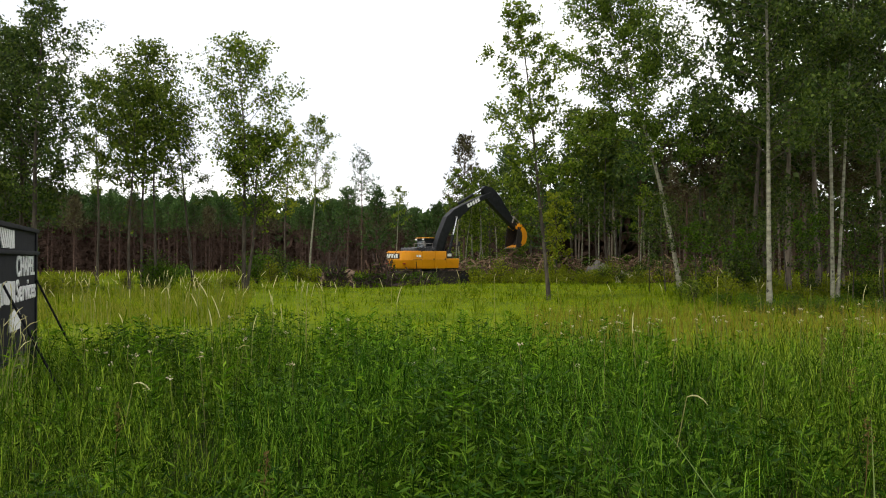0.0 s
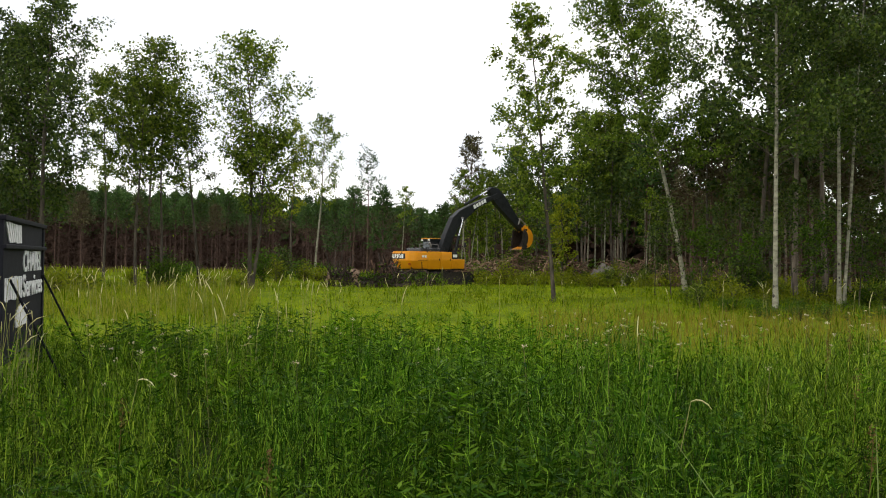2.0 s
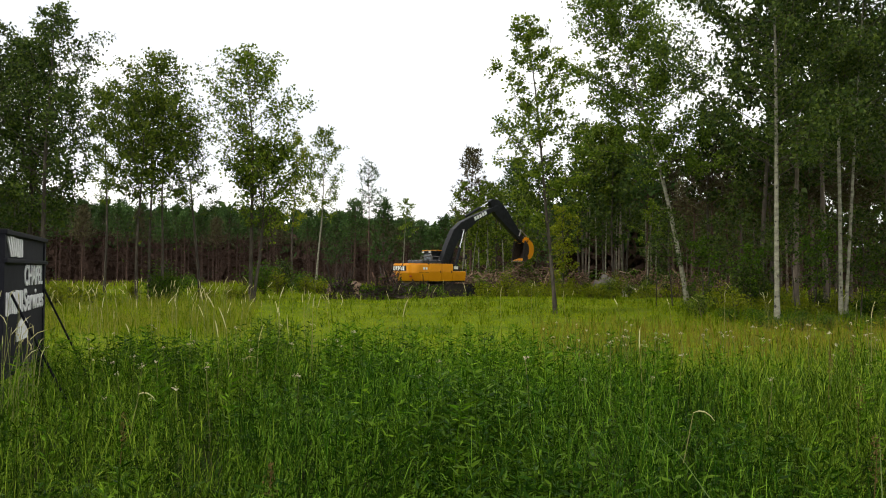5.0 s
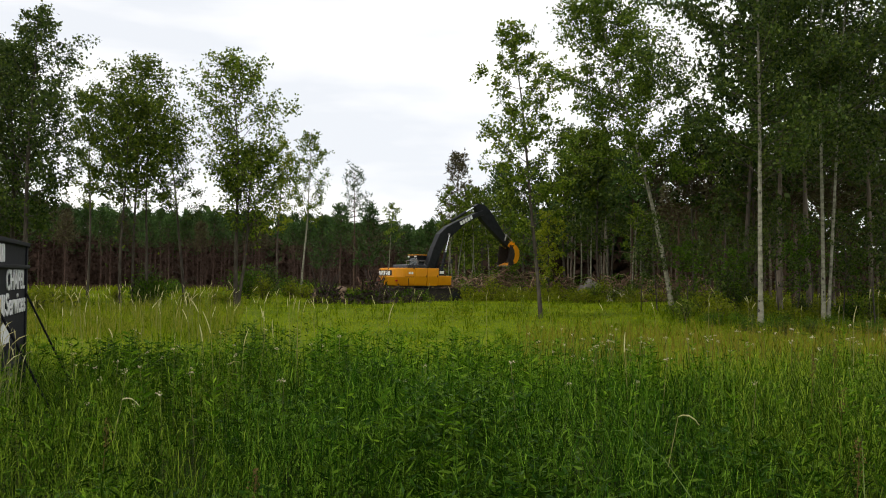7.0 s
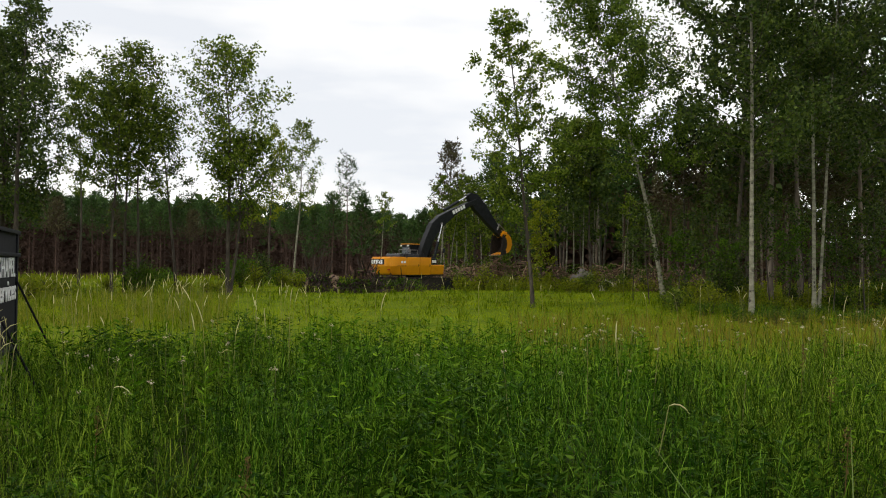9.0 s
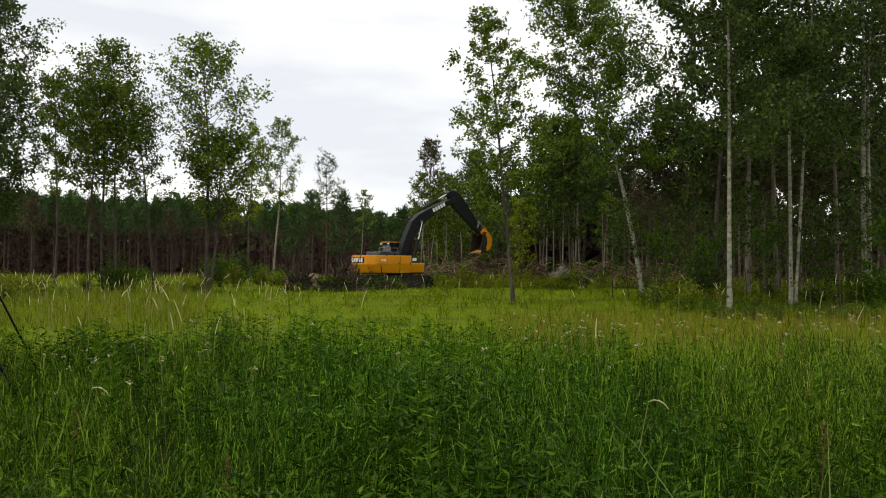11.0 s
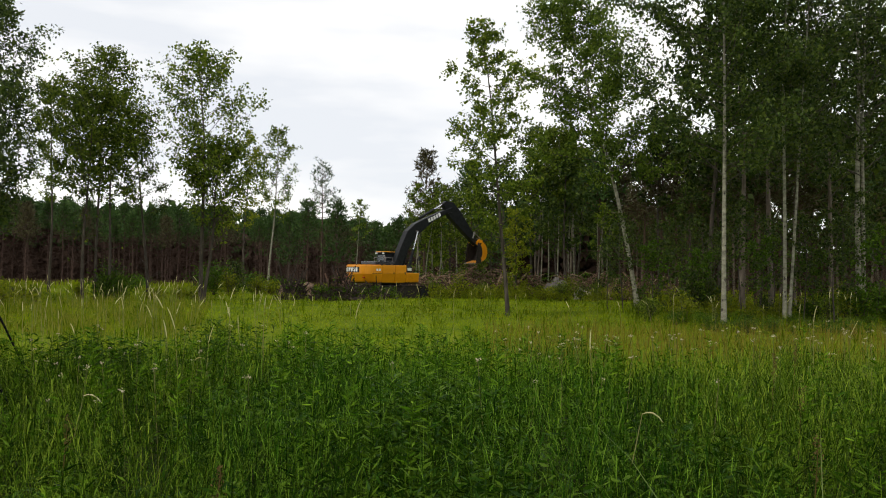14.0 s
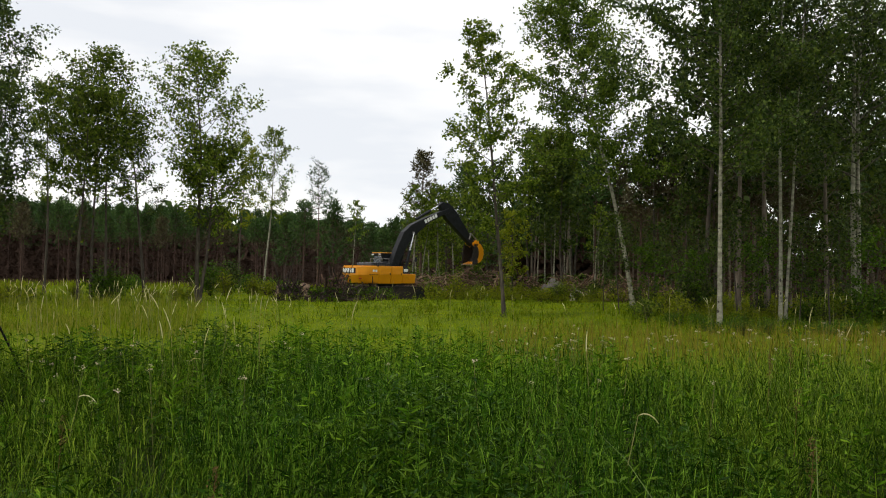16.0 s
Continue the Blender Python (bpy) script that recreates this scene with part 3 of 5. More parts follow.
# lone pines beyond the machine
x, y = spot(641, 85)
plant("scots_pine", pine("lone_pine", 71, 12.8, 0.12, 0.55, 1.8, 13, 330, 0.36, foliage=M_NEEDLE, sparse=0.6), x, y, "thin lone pine with sparse crown", "pine")
x, y = spot(822, 70)
plant("scots_pine", pine("brown_pine", 72, 11.8, 0.14, 0.36, 2.1, 15, 1000, 0.36, foliage=M_NEEDLE_BROWN, sparse=0.8), x, y, "slim pine with browning needles", "pine")


# the mixed wood behind, on the wooded side
WOOD = [broadleaf("wood", 80 + k, h, 0.13, cf, cr, 24, n, 0.30, lean=(ln, 0), bark=bk, foliage=fo, low_twigs=4, fine=False)
        for k, (h, cf, cr, n, ln, bk, fo) in enumerate(((13.0, 0.42, 2.7, 1900, 0.3, M_BARK_WOOD, M_LEAF_DARK), (15.0, 0.45, 2.5, 1900, -0.4, M_BARK, M_LEAF_DARK),
                                                        (11.0, 0.30, 2.5, 1900, 0.2, M_BARK, M_LEAF_DARK), (14.0, 0.50, 2.4, 1900, 0.5, M_BARK_WOOD, M_LEAF_DARK),
                                                        (11.0, 0.12, 2.3, 1900, 0.2, M_BARK, M_LEAF_ASPEN), (10.0, 0.10, 2.2, 1900, 0.2, M_BARK, M_LEAF_YELLOW)))]
PINES = [pine("wood_pine", 90 + k, h, 0.14, cf, cr, 15, n, 0.61, foliage=fo, dead=22)
         for k, (h, cf, cr, n, fo) in enumerate(((11.0, 0.60, 2.1, 370, M_NEEDLE), (12.0, 0.66, 2.0, 350, M_NEEDLE), (10.0, 0.3, 2.1, 430, M_NEEDLE), (11.0, 0.58, 1.9, 320, M_NEEDLE_BROWN)))]
rng = np.random.default_rng(5)
first = {}


def from_stock(kind, k, x, y, label, category, group, scale):
    """A tree of the stock at x, y: the first is built, the others are copies."""
    m = pose(x, y, float(ground_z(x, y)) - 0.04, 0, 0, rng.uniform(0, 360)) @ Matrix.Scale(scale, 4)
    stock = {"wood": WOOD, "pine": PINES}[kind]
    if (kind, k) not in first:
        first[kind, k] = plant("forest_tree" if kind == "wood" else "forest_pine", stock[k], x, y, label, category, group=group)
        first[kind, k].matrix_basis = m
        return first[kind, k]
    src = first[kind, k]
    ob = copy_thing(src, pose(0, 0, 0))
    ob.matrix_basis = m
    return ob


def scatter(n, inside, gap):
    """n places inside a region, none nearer to another than gap."""
    out = []
    tries = 0
    while len(out) < n and tries < 20000:
        tries += 1
        p = inside()
        if all((p[0] - q[0]) ** 2 + (p[1] - q[1]) ** 2 > gap * gap for q in out):
            out.append(p)
    return out


def wood_place():
    y = rng.uniform(44, 100)
    lo = 6 + (y - 44) * 0.02 if y > 72 else 0.165 * y + (72 - y) * 0.16 + 0.5
    return rng.uniform(lo, 0.66 * y + 8), y


for x, y in scatter(70, wood_place, 3.0):
    k = rng.integers(0, 5)
    if k < 4:
        from_stock("wood", int(k), x, y, "tall thin tree of a dense mixed wood", "tree", "mixed wood", rng.uniform(0.75, 1.05) * np.interp(x / y, [0.23, 0.265, 0.36, 0.43], [1.0, 0.74, 0.76, 1.06]))
    else:
        from_stock("pine", int(rng.integers(0, 4)), x, y, "dark pine of a dense wood", "pine", "dark pines", rng.uniform(0.8, 1.05))


def plantation_place():
    y = rng.uniform(98, 150)
    return rng.uniform(-0.72 * y, 0.10 * y), y


for x, y in scatter(190, plantation_place, 2.3):
    rise_ = np.interp(x / y, [-0.6, -0.45, -0.36, -0.2, -0.12, 0.1], [0.092, 0.084, 0.069, 0.068, 0.062, 0.060])
    from_stock("pine", int(rng.choice([0, 1, 1, 1, 3])), x, y, "dark pine of a dense wood", "pine", "dark pines", rng.uniform(0.88, 1.03) * (1.7 + rise_ * y) / 11.4)

# tall trees behind the pale aspens
for px, dep, k, sc in ((1450, 39, 3, 1.15), (1560, 41, 0, 1.05), (1690, 40, 3, 1.1), (1335, 40, 1, 1.0), (1395, 38, 0, 1.15)):
    x, y = spot(px, dep)
    from_stock("wood", k, x, y, "tall thin tree of a dense mixed wood", "tree", "mixed wood", sc)

# nearer dark pines at the edge of the clearing
for px, dep, k, sc in ((668, 84, 2, 0.88), (616, 88, 0, 0.80), (585, 92, 2, 0.82), (755, 78, 2, 0.58), (776, 80, 0, 0.62), (735, 92, 2, 0.66), (700, 104, 0, 0.72), (690, 90, 3, 0.55), (1246, 46, 3, 0.85), (1300, 49, 3, 0.9), (1180, 60, 3, 0.9), (1215, 51, 3, 0.8), (1275, 52, 3, 0.85), (1335, 47, 3, 0.8), (1420, 46, 3, 0.85), (1500, 44, 3, 0.8)):
    x, y = spot(px, dep)
    from_stock("pine", k, x, y, "dark pine of a dense wood", "pine", "dark pines", sc)
for px, dep, k, sc in ((868, 70, 4, 0.80), (895, 72, 1, 0.66), (915, 66, 4, 0.76), (940, 68, 1, 0.70), (985, 58, 5, 0.62), (1015, 62, 2, 0.85), (850, 74, 1, 0.62), (838, 76, 4, 0.7), (1075, 60, 2, 0.9)):
    x, y = spot(px, dep)
    from_stock("wood", k, x, y, "tall thin tree of a dense mixed wood", "tree", "mixed wood", sc)


POLES = [broadleaf("pole", 120 + k, h, 0.055, 0.5, 0.8, 12, 700, 0.18, lean=(ln, 0), wobble=0.3, bark=M_BARK_PALE) for k, (h, ln) in enumerate(((7.5, 0.3), (8.5, -0.4), (6.5, 0.7)))]
for k, (px, dep) in enumerate(((806, 61), (816, 62), (824, 61.5), (838, 63), (846, 62), (858, 64), (880, 61), (702, 78), (1132, 58), (1146, 60))):
    x, y = spot(px, dep)
    plant("birch_sapling", POLES[k % 3], x, y, "thin pale birch pole with few leaves", "tree", turn=37 * k, group="birch poles")
YOUNG = [broadleaf("young", 140 + k, h, 0.035, 0.25, 0.9, 14, 900, 0.13, lean=(ln, 0), wobble=0.25, bark=M_BARK, foliage=fo) for k, (h, ln, fo) in enumerate(((4.2, 0.2, M_LEAF_DARK), (5.2, -0.3, M_LEAF_DARK), (3.4, 0.3, M_BUSH)))]
for k, (px, dep) in enumerate(((1150, 41), (1178, 37), (1232, 36), (1262, 39), (1288, 34), (1318, 33), (1342, 36), (1396, 32), (1425, 34), (1452, 37), (1508, 31), (1532, 34), (1566, 30), (1600, 32), (1640, 31))):
    x, y = spot(px, dep)
    plant("young_tree", YOUNG[k % 3], x, y, "thin young tree in the undergrowth", "tree", turn=50 * k, scale=0.8 + 0.06 * (k % 5), group="undergrowth saplings")
TALLS = [broadleaf("tall_aspen", 130 + k, 12.5, 0.062, 0.5, 1.5, 20, 1900, 0.24, lean=(ln, 0), wobble=0.2, bark=M_BARK_PALE) for k, ln in enumerate((0.2, -0.5))]
for k, (px, dep) in enumerate(((1043, 62), (1060, 61.5), (1080, 62), (1029, 62), (1131, 61), (1092, 64))):
    x, y = spot(px, dep)
    plant("pale_aspen", TALLS[k % 2], x, y, "pale-stemmed aspen at the edge of the wood", "tree", turn=70 * k, group="edge aspens")


def far_woods():
    """The closed mass of trees behind the first rows: green tops over dead lower twigs."""
    for name, label, seed, n, low, high, mat in (("far_woods", "dark green tops of the far wood", 14, 26000, 0.42, 0.93, M_NEEDLE),
                                                 ("far_undergrowth", "brown dead twigs under the far pines", 15, 36000, 0.0, 0.6, M_TWIG_DEAD)):
        rg = np.random.default_rng(seed)
        ang = rg.uniform(-0.75, 0.85, n)
        dist = np.where(ang > 0.12, rg.uniform(102, 110, n), rg.uniform(142, 158, n))
        top = np.interp(ang, [-0.75, -0.22, -0.14, -0.04, 0.10, 0.12], [13.0, 12.0, 11.0, 10.4, 10.8, 10.9])
        top = top * (1 + 0.05 * np.sin(ang * 41) + 0.045 * np.sin(ang * 97 + 1) + 0.05 * np.sin(ang * 233))
        z = (low + (high - low) * rg.uniform(0, 1, n) ** 1.3) * top
        thin = (np.abs(ang - 0.462) < 0.035) & (z > 3.0) & (rg.uniform(size=n) < 0.85)
        ang, dist, z = ang[~thin], dist[~thin], z[~thin]
        pos = np.stack([np.sin(ang) * dist, np.cos(ang) * dist, z], 1)
        v, f = leaf_quads(rg, pos, 1.5 if low else 2.0, 0.9 if low else 1.0, droop=0.1)
        if not low:
            m = 24000
            yy = 98 + 44 * rg.uniform(0, 1, m) ** 1.6
            near = np.stack([rg.uniform(-0.72, 0.1, m) * yy, yy, rg.uniform(0.2, 5.8, m)], 1)
            v, f = joined([(v, f), leaf_quads(rg, near, 0.9, 0.055, droop=0.0, along=np.array([0, 0, 0.5]))])
        v[:, 2] = np.maximum(v[:, 2], -0.05)
        tagged(new(name, np_mesh(name, v, f, mat)), label, "woods", kind="stuff")


far_woods()


def dry_twigs():
    """Dead brown twigs between the stems of the mixed wood."""
    rg = np.random.default_rng(16)
    n = 11000
    y = rg.uniform(38, 62, n)
    x = y * rg.uniform(0.27, 0.64, n)
    z = 0.3 + 6.2 * rg.uniform(0, 1, n) ** 1.2
    keep = patchy(x, y, 0.55, 1.7) > rg.uniform(0.2, 0.75, n)
    pos = np.stack([x, y, z], 1)[keep]
    v, f = leaf_quads(rg, pos, 0.75, 0.03, droop=0.05)
    tagged(new("dry_twigs", np_mesh("dry_twigs", v, f, M_WOOD_TWIG)), "brown dead twigs between the stems of the wood", "twigs", kind="stuff")


dry_twigs()


# ---- bushes ----
def bush(seed, w, h, leaves, leaf=0.12, foliage=None):
    rg = np.random.default_rng(seed)
    paths, anchor = [], []
    for i in range(26):
        az, sp = rg.uniform(0, 6.28), rg.uniform(0.1, 1.0)
        tip = np.array([np.cos(az) * w * 0.5 * sp, np.sin(az) * w * 0.5 * sp, h * rg.uniform(0.55, 1.05) * (1 - 0.35 * sp ** 2)])
        mid = tip * [0.45, 0.45, 0.6]
        paths.append((np.array([[0, 0, 0], mid, tip]), np.array([0.022, 0.013, 0.004])))
        for e in (0.3, 0.5, 0.7, 0.9, 1.0):
            anchor.append(mid + (tip - mid) * (e * 2 - 1) if e > 0.5 else mid * e * 2)
    anchor = np.array(anchor)
    pos = anchor[rg.integers(0, len(anchor), leaves)] + rg.normal(size=(leaves, 3)) * [0.15 * w, 0.15 * w, 0.12 * h]
    pos[:, 2] = np.maximum(pos[:, 2], 0.04)
    v, f = leaf_quads(rg, pos, leaf, leaf * 0.6, droop=0.1)
    sv, sf = tubes(paths, 5)
    return np_mesh("bush_stems", sv, sf, M_BARK, smooth=True), np_mesh("bush_leaves", v, f, foliage or M_BUSH)


BUSHES = [bush(1, 2.6, 1.9, 1300, 0.17), bush(2, 2.0, 1.3, 820, 0.152), bush(3, 1.6, 2.2, 900, 0.165, M_LEAF_DARK), bush(4, 2.2, 1.0, 740, 0.158, M_LEAF_YELLOW),
          bush(5, 1.5, 1.7, 700, 0.14, M_LEAF_YELLOW), bush(6, 1.3, 1.4, 620, 0.13, M_LEAF_ASPEN)]


def shrub(k, x, y, s=1.0, label="leafy green bush at the edge of the clearing"):
    ob = thing("bush", pose(x, y, float(ground_z(x, y)) - 0.03, 0, 0, rng.uniform(0, 360)) @ Matrix.Scale(s, 4), label, "bush", "bushes")
    attach("stem", BUSHES[k][0], ob)
    attach("foliage", BUSHES[k][1], ob)


for px, dep, k, s in ((455, 58, 0, 1.1), (490, 60, 2, 1.1), (520, 62, 1, 1.2), (480, 57, 4, 1.0), (286, 43.5, 0, 0.75), (276, 44, 2, 0.9), (268, 45, 1, 1.1), (320, 70, 1, 1.0), (560, 66, 1, 1.0), (585, 70, 3, 1.0)):
    x, y = spot(px, dep)
    shrub(k, x, y, s)
for x, y in scatter(34, lambda: (lambda yy: (rng.uniform(0.285 * yy, 0.62 * yy), yy))(rng.uniform(30.5, 44)), 0.8):
    shrub(int(rng.choice([1, 2, 3, 4, 5])), x, y, rng.uniform(0.3, 0.85))
for px, dep, k, s in ((60, 37, 3, 1.0), (88, 38, 4, 0.75), (118, 39, 3, 1.1), (20, 36, 3, 0.8), (150, 40, 5, 0.7), (225, 44, 4, 0.6), (395, 47, 4, 0.55), (420, 48, 3, 0.8), (350, 46, 3, 0.7), (530, 58, 4, 0.8), (555, 59, 3, 1.0)):
    x, y = spot(px, dep)
    shrub(k, x, y, s, "low yellow-green bush in the tall pale grass")
for x, y in scatter(26, lambda: (lambda yy: (rng.uniform(0.03 * yy, 0.33 * yy), yy))(rng.uniform(54.5, 58)), 0.9):
    shrub(3, x, y, rng.uniform(0.45, 1.0), "low yellow-green bush by the heaps of felled wood")
for x, y in scatter(16, lambda: (lambda yy: (rng.uniform(0.03 * yy, 0.33 * yy), yy))(rng.uniform(55.5, 58.5)), 1.2):
    shrub(int(rng.choice([4, 5])), x, y, rng.uniform(0.5, 1.0), "upright leafy bush by the heaps of felled wood")
for px, dep, k, s in ((1556, 30.5, 5, 0.8), (1588, 31, 4, 0.7), (1618, 30.8, 0, 0.75), (1650, 31.5, 5, 0.9), (1690, 31, 0, 0.7), (1535, 32, 1, 0.8), (1305, 33, 2, 0.9), (1330, 34, 2, 0.8)):
    x, y = spot(px, dep)
    shrub(k, x, y, s, "dense green bush under the aspens")
for x, y in scatter(46, lambda: (lambda yy: (rng.uniform(0.30 * yy + (30 - yy) * 0.5, 0.62 * yy), yy))(rng.uniform(24.5, 30)), 0.7):
    shrub(int(rng.choice([1, 1, 5])), x, y, rng.uniform(0.22, 0.42), "knee-high dark green herbs at the foot of the aspens")
for x, y in scatter(44, lambda: (lambda yy: (rng.uniform(0.27 * yy, 0.62 * yy), yy))(rng.uniform(29.5, 41)), 0.7):
    shrub(int(rng.choice([3, 4, 4, 5])), x, y, rng.uniform(0.3, 0.75), "low sunlit bush under the aspens")


# ---- excavator ----
def tucked(bm, z0, z1, by):
    """The side of a box drawn in towards its lower edge."""
    for v in bm.verts:
        if v.co.y < -0.9:
            v.co.y += by * max(0.0, min(1.0, (z1 - v.co.z) / (z1 - z0))) ** 1.2
    return bm


def build_excavator():
    ex = thing("excavator", pose(-0.85, 55, float(ground_z(-0.85, 55)) - 0.10, 0, 0, 37), "yellow and black tracked excavator at work, boom raised, bucket curled", "excavator")
    # undercarriage; the machine faces +x, its cab is on +y
    for s in (-1, 1):
        y0, y1 = (0.78, 1.38) if s > 0 else (-1.38, -0.78)
        pts = []
        for k in range(13):
            a = math.pi / 2 + math.pi * k / 12
            pts.append((-1.75 + 0.42 * math.cos(a), 0.47 + 0.42 * math.sin(a)))
        for k in range(13):
            a = -math.pi / 2 + math.pi * k / 12
            pts.append((1.75 + 0.42 * math.cos(a), 0.47 + 0.42 * math.sin(a)))
        track = part("track", profile_solid(pts, y0 + 0.04, y1 - 0.04, 0.0), M_TRACK, ex, "mud-caked steel crawler track")
        shoe = beveled_box(-0.085, 0.085, y0, y1, -0.03, 0.03, 0.0)
        sm = bpy.data.meshes.new("shoe")
        shoe.to_mesh(sm)
        shoe.free()
        sm.materials.append(M_TRACK)
        run = [(-1.75 + 0.2 * i, 0.91, 0) for i in range(18)] + [(-1.75 + 0.2 * i, 0.03, 180) for i in range(18)]
        for k in range(6):
            a = 90 + 180 * (k + 0.5) / 6
            run.append((-1.75 + 0.44 * math.cos(radians(a)), 0.47 + 0.44 * math.sin(radians(a)), 90 - a))
            run.append((1.75 - 0.44 * math.cos(radians(a)), 0.47 + 0.44 * math.sin(radians(a)), a - 90))
        for x, z, a in run:
            attach("track_shoe", sm, track).matrix_basis = pose(x, 0, z, 0, a, 0)
        for x in (-1.75, 1.75):
            part("sprocket", rod((x, y0 - 0.02, 0.47), (x, y1 + 0.02, 0.47), 0.26, 16), M_BLACK, ex)
    part("undercarriage", merged(beveled_box(-1.1, 1.1, -0.85, 0.85, 0.42, 0.9, 0.06), rod((0, 0, 0.85), (0, 0, 1.12), 0.65, 24)), M_BLACK, ex)
    # upper structure
    part("deck", beveled_box(-2.1, 1.42, -1.14, 1.30, 1.06, 1.28, 0.04), M_BLACK, ex)
    outline = []
    for k in range(9):
        a = math.pi - (math.pi / 2) * k / 8
        outline.append((-2.05 + 0.78 * math.cos(a), -0.72 - 0.62 * math.sin(a)))
    bm = bmesh.new()
    loop = [(x, y) for x, y in outline] + [(-1.55, -1.34), (-1.55, 1.34)] + [(x, -y) for x, y in reversed(outline)]
    f = bm.faces.new([bm.verts.new((x, y, 1.12)) for x, y in loop])
    got = bmesh.ops.extrude_face_region(bm, geom=[f])
    bmesh.ops.translate(bm, vec=(0, 0, 1.13), verts=[v for v in got["geom"] if isinstance(v, bmesh.types.BMVert)])
    bmesh.ops.recalc_face_normals(bm, faces=bm.faces[:])
    bmesh.ops.bevel(bm, geom=[e for e in bm.edges if abs(e.verts[0].co.z - e.verts[1].co.z) < 0.01], offset=0.07, segments=3, affect="EDGES")
    bmesh.ops.bisect_plane(bm, geom=bm.verts[:] + bm.edges[:] + bm.faces[:], plane_co=(0, 0, 1.66), plane_no=(0, 0, 1))
    for v in bm.verts:
        k = max(0.0, (1.66 - v.co.z) / 0.54)
        v.co.y *= 1 - 0.08 * k
        if v.co.x < -1.6:
            v.co.x += 0.22 * k
    part("counterweight", bm, M_YELLOW, ex, "rounded yellow counterweight")
    part("crease", beveled_box(-2.30, -1.58, -1.352, -1.30, 1.675, 1.70, 0.005), M_BLACK, ex, "dark groove round the counterweight")
    part("rear_panel", beveled_box(-2.842, -2.80, -0.62, 0.86, 1.76, 2.10, 0.01), M_BLACK, ex, "black panel behind white marks")
    for x0, x1 in ((-1.54, -0.56), (-0.53, 0.35)):
        part("side_door", merged(beveled_box(x0, x1, -1.36, -1.28, 1.70, 2.24, 0.03), tucked(beveled_box(x0, x1, -1.35, -1.24, 1.12, 1.705, 0.02), 1.12, 1.7, 0.13)), M_YELLOW, ex)
    part("engine_housing", beveled_box(-1.56, 0.36, -1.16, 1.25, 1.26, 2.19, 0.03), M_BLACK, ex)
    for x in (-0.66, 0.24):
        part("door_handle", beveled_box(x - 0.03, x + 0.03, -1.375, -1.35, 1.66, 1.80, 0.01), M_BLACK, ex)
    part("skirt", beveled_box(-2.2, 1.40, -1.17, 1.26, 1.085, 1.125, 0.01), M_BLACK, ex)
    for yy in (-1.0, 0.86):
        part("tail_lamp", beveled_box(-2.76, -2.60, yy, yy + 0.14, 1.40, 1.48, 0.01), M_TAIL, ex, "small red tail lamp")
    part("grab_rail", merged(rod((-1.75, -0.7, 2.46), (-1.75, -0.7, 2.72), 0.02, 6), rod((-1.75, -0.7, 2.72), (-0.3, -0.7, 2.72), 0.02, 6), rod((-0.3, -0.7, 2.72), (-0.3, -0.7, 2.46), 0.02, 6)), M_STEEL, ex, "bright grab rail round the hood")
    part("tool_box", tucked(beveled_box(0.38, 1.45, -1.34, -0.62, 1.14, 1.76, 0.05), 1.14, 1.76, 0.10), M_YELLOW, ex)
    part("tank", beveled_box(0.38, 0.85, -1.32, -0.64, 1.8, 2.2, 0.05), M_BLACK, ex, "black tank with decal panel")
    part("hood", beveled_box(-1.7, -0.1, -0.75, 0.95, 2.18, 2.48, 0.09, 3), M_HOOD, ex, "glossy black engine hood")
    part("exhaust", merged(rod((-0.6, -0.3, 2.4), (-0.6, -0.3, 2.75), 0.06), rod((-0.6, -0.3, 2.72), (-0.72, -0.3, 2.85), 0.06)), M_STEEL, ex)
    for rail in ((((-1.6, -1.22, 2.2), (-1.6, -1.22, 2.52)), ((-1.6, -1.22, 2.52), (-0.2, -1.22, 2.52)), ((-0.2, -1.22, 2.52), (-0.2, -1.22, 2.2)), ((-0.9, -1.22, 2.2), (-0.9, -1.22, 2.52))),
                 (((0.45, -1.28, 2.18), (0.45, -1.28, 2.62)), ((0.45, -1.28, 2.62), (1.3, -1.28, 2.62)), ((1.3, -1.28, 2.62), (1.3, -1.28, 1.8)))):
        part("handrail", merged(*[rod(a, b, 0.018, 6) for a, b in rail]), M_BLACK, ex)
    # cab
    cab = part("cab", merged(profile_solid([(-0.05, 1.28), (1.5, 1.28), (1.62, 1.75), (1.28, 3.05), (-0.05, 3.05)], 0.40, 0.46, 0.0),
                             profile_solid([(-0.05, 1.28), (1.5, 1.28), (1.6, 1.7), (-0.05, 1.9)], 0.46, 1.38, 0.02),
                             beveled_box(-0.08, 0.0, 0.4, 1.38, 1.28, 3.05, 0.02), beveled_box(0.0, 0.08, 1.32, 1.39, 1.8, 3.02, 0.01), beveled_box(0.62, 0.7, 1.32, 1.39, 1.7, 3.02, 0.01),
                             rod((1.58, 0.43, 1.75), (1.26, 0.43, 3.05), 0.045, 6), rod((1.58, 1.35, 1.75), (1.26, 1.35, 3.05), 0.045, 6)), M_BLACK, ex, "black cab with large windows")
    part("roof", beveled_box(-0.14, 1.36, 0.36, 1.43, 3.03, 3.12, 0.03), M_BLACK, cab)
    part("roof_stripe", beveled_box(-0.16, 1.37, 0.34, 1.44, 3.115, 3.165, 0.015), M_YELLOW, cab, "thin yellow edge of the cab roof")
    for yy in (0.42, 1.2):
        part("work_lamp", beveled_box(-0.24, -0.15, yy, yy + 0.15, 2.98, 3.08, 0.02), M_MARK, cab, "pale rear work lamp")
    part("rear_window", beveled_box(-0.095, -0.082, 0.50, 1.28, 2.15, 2.92, 0.0), M_GLASS, cab)
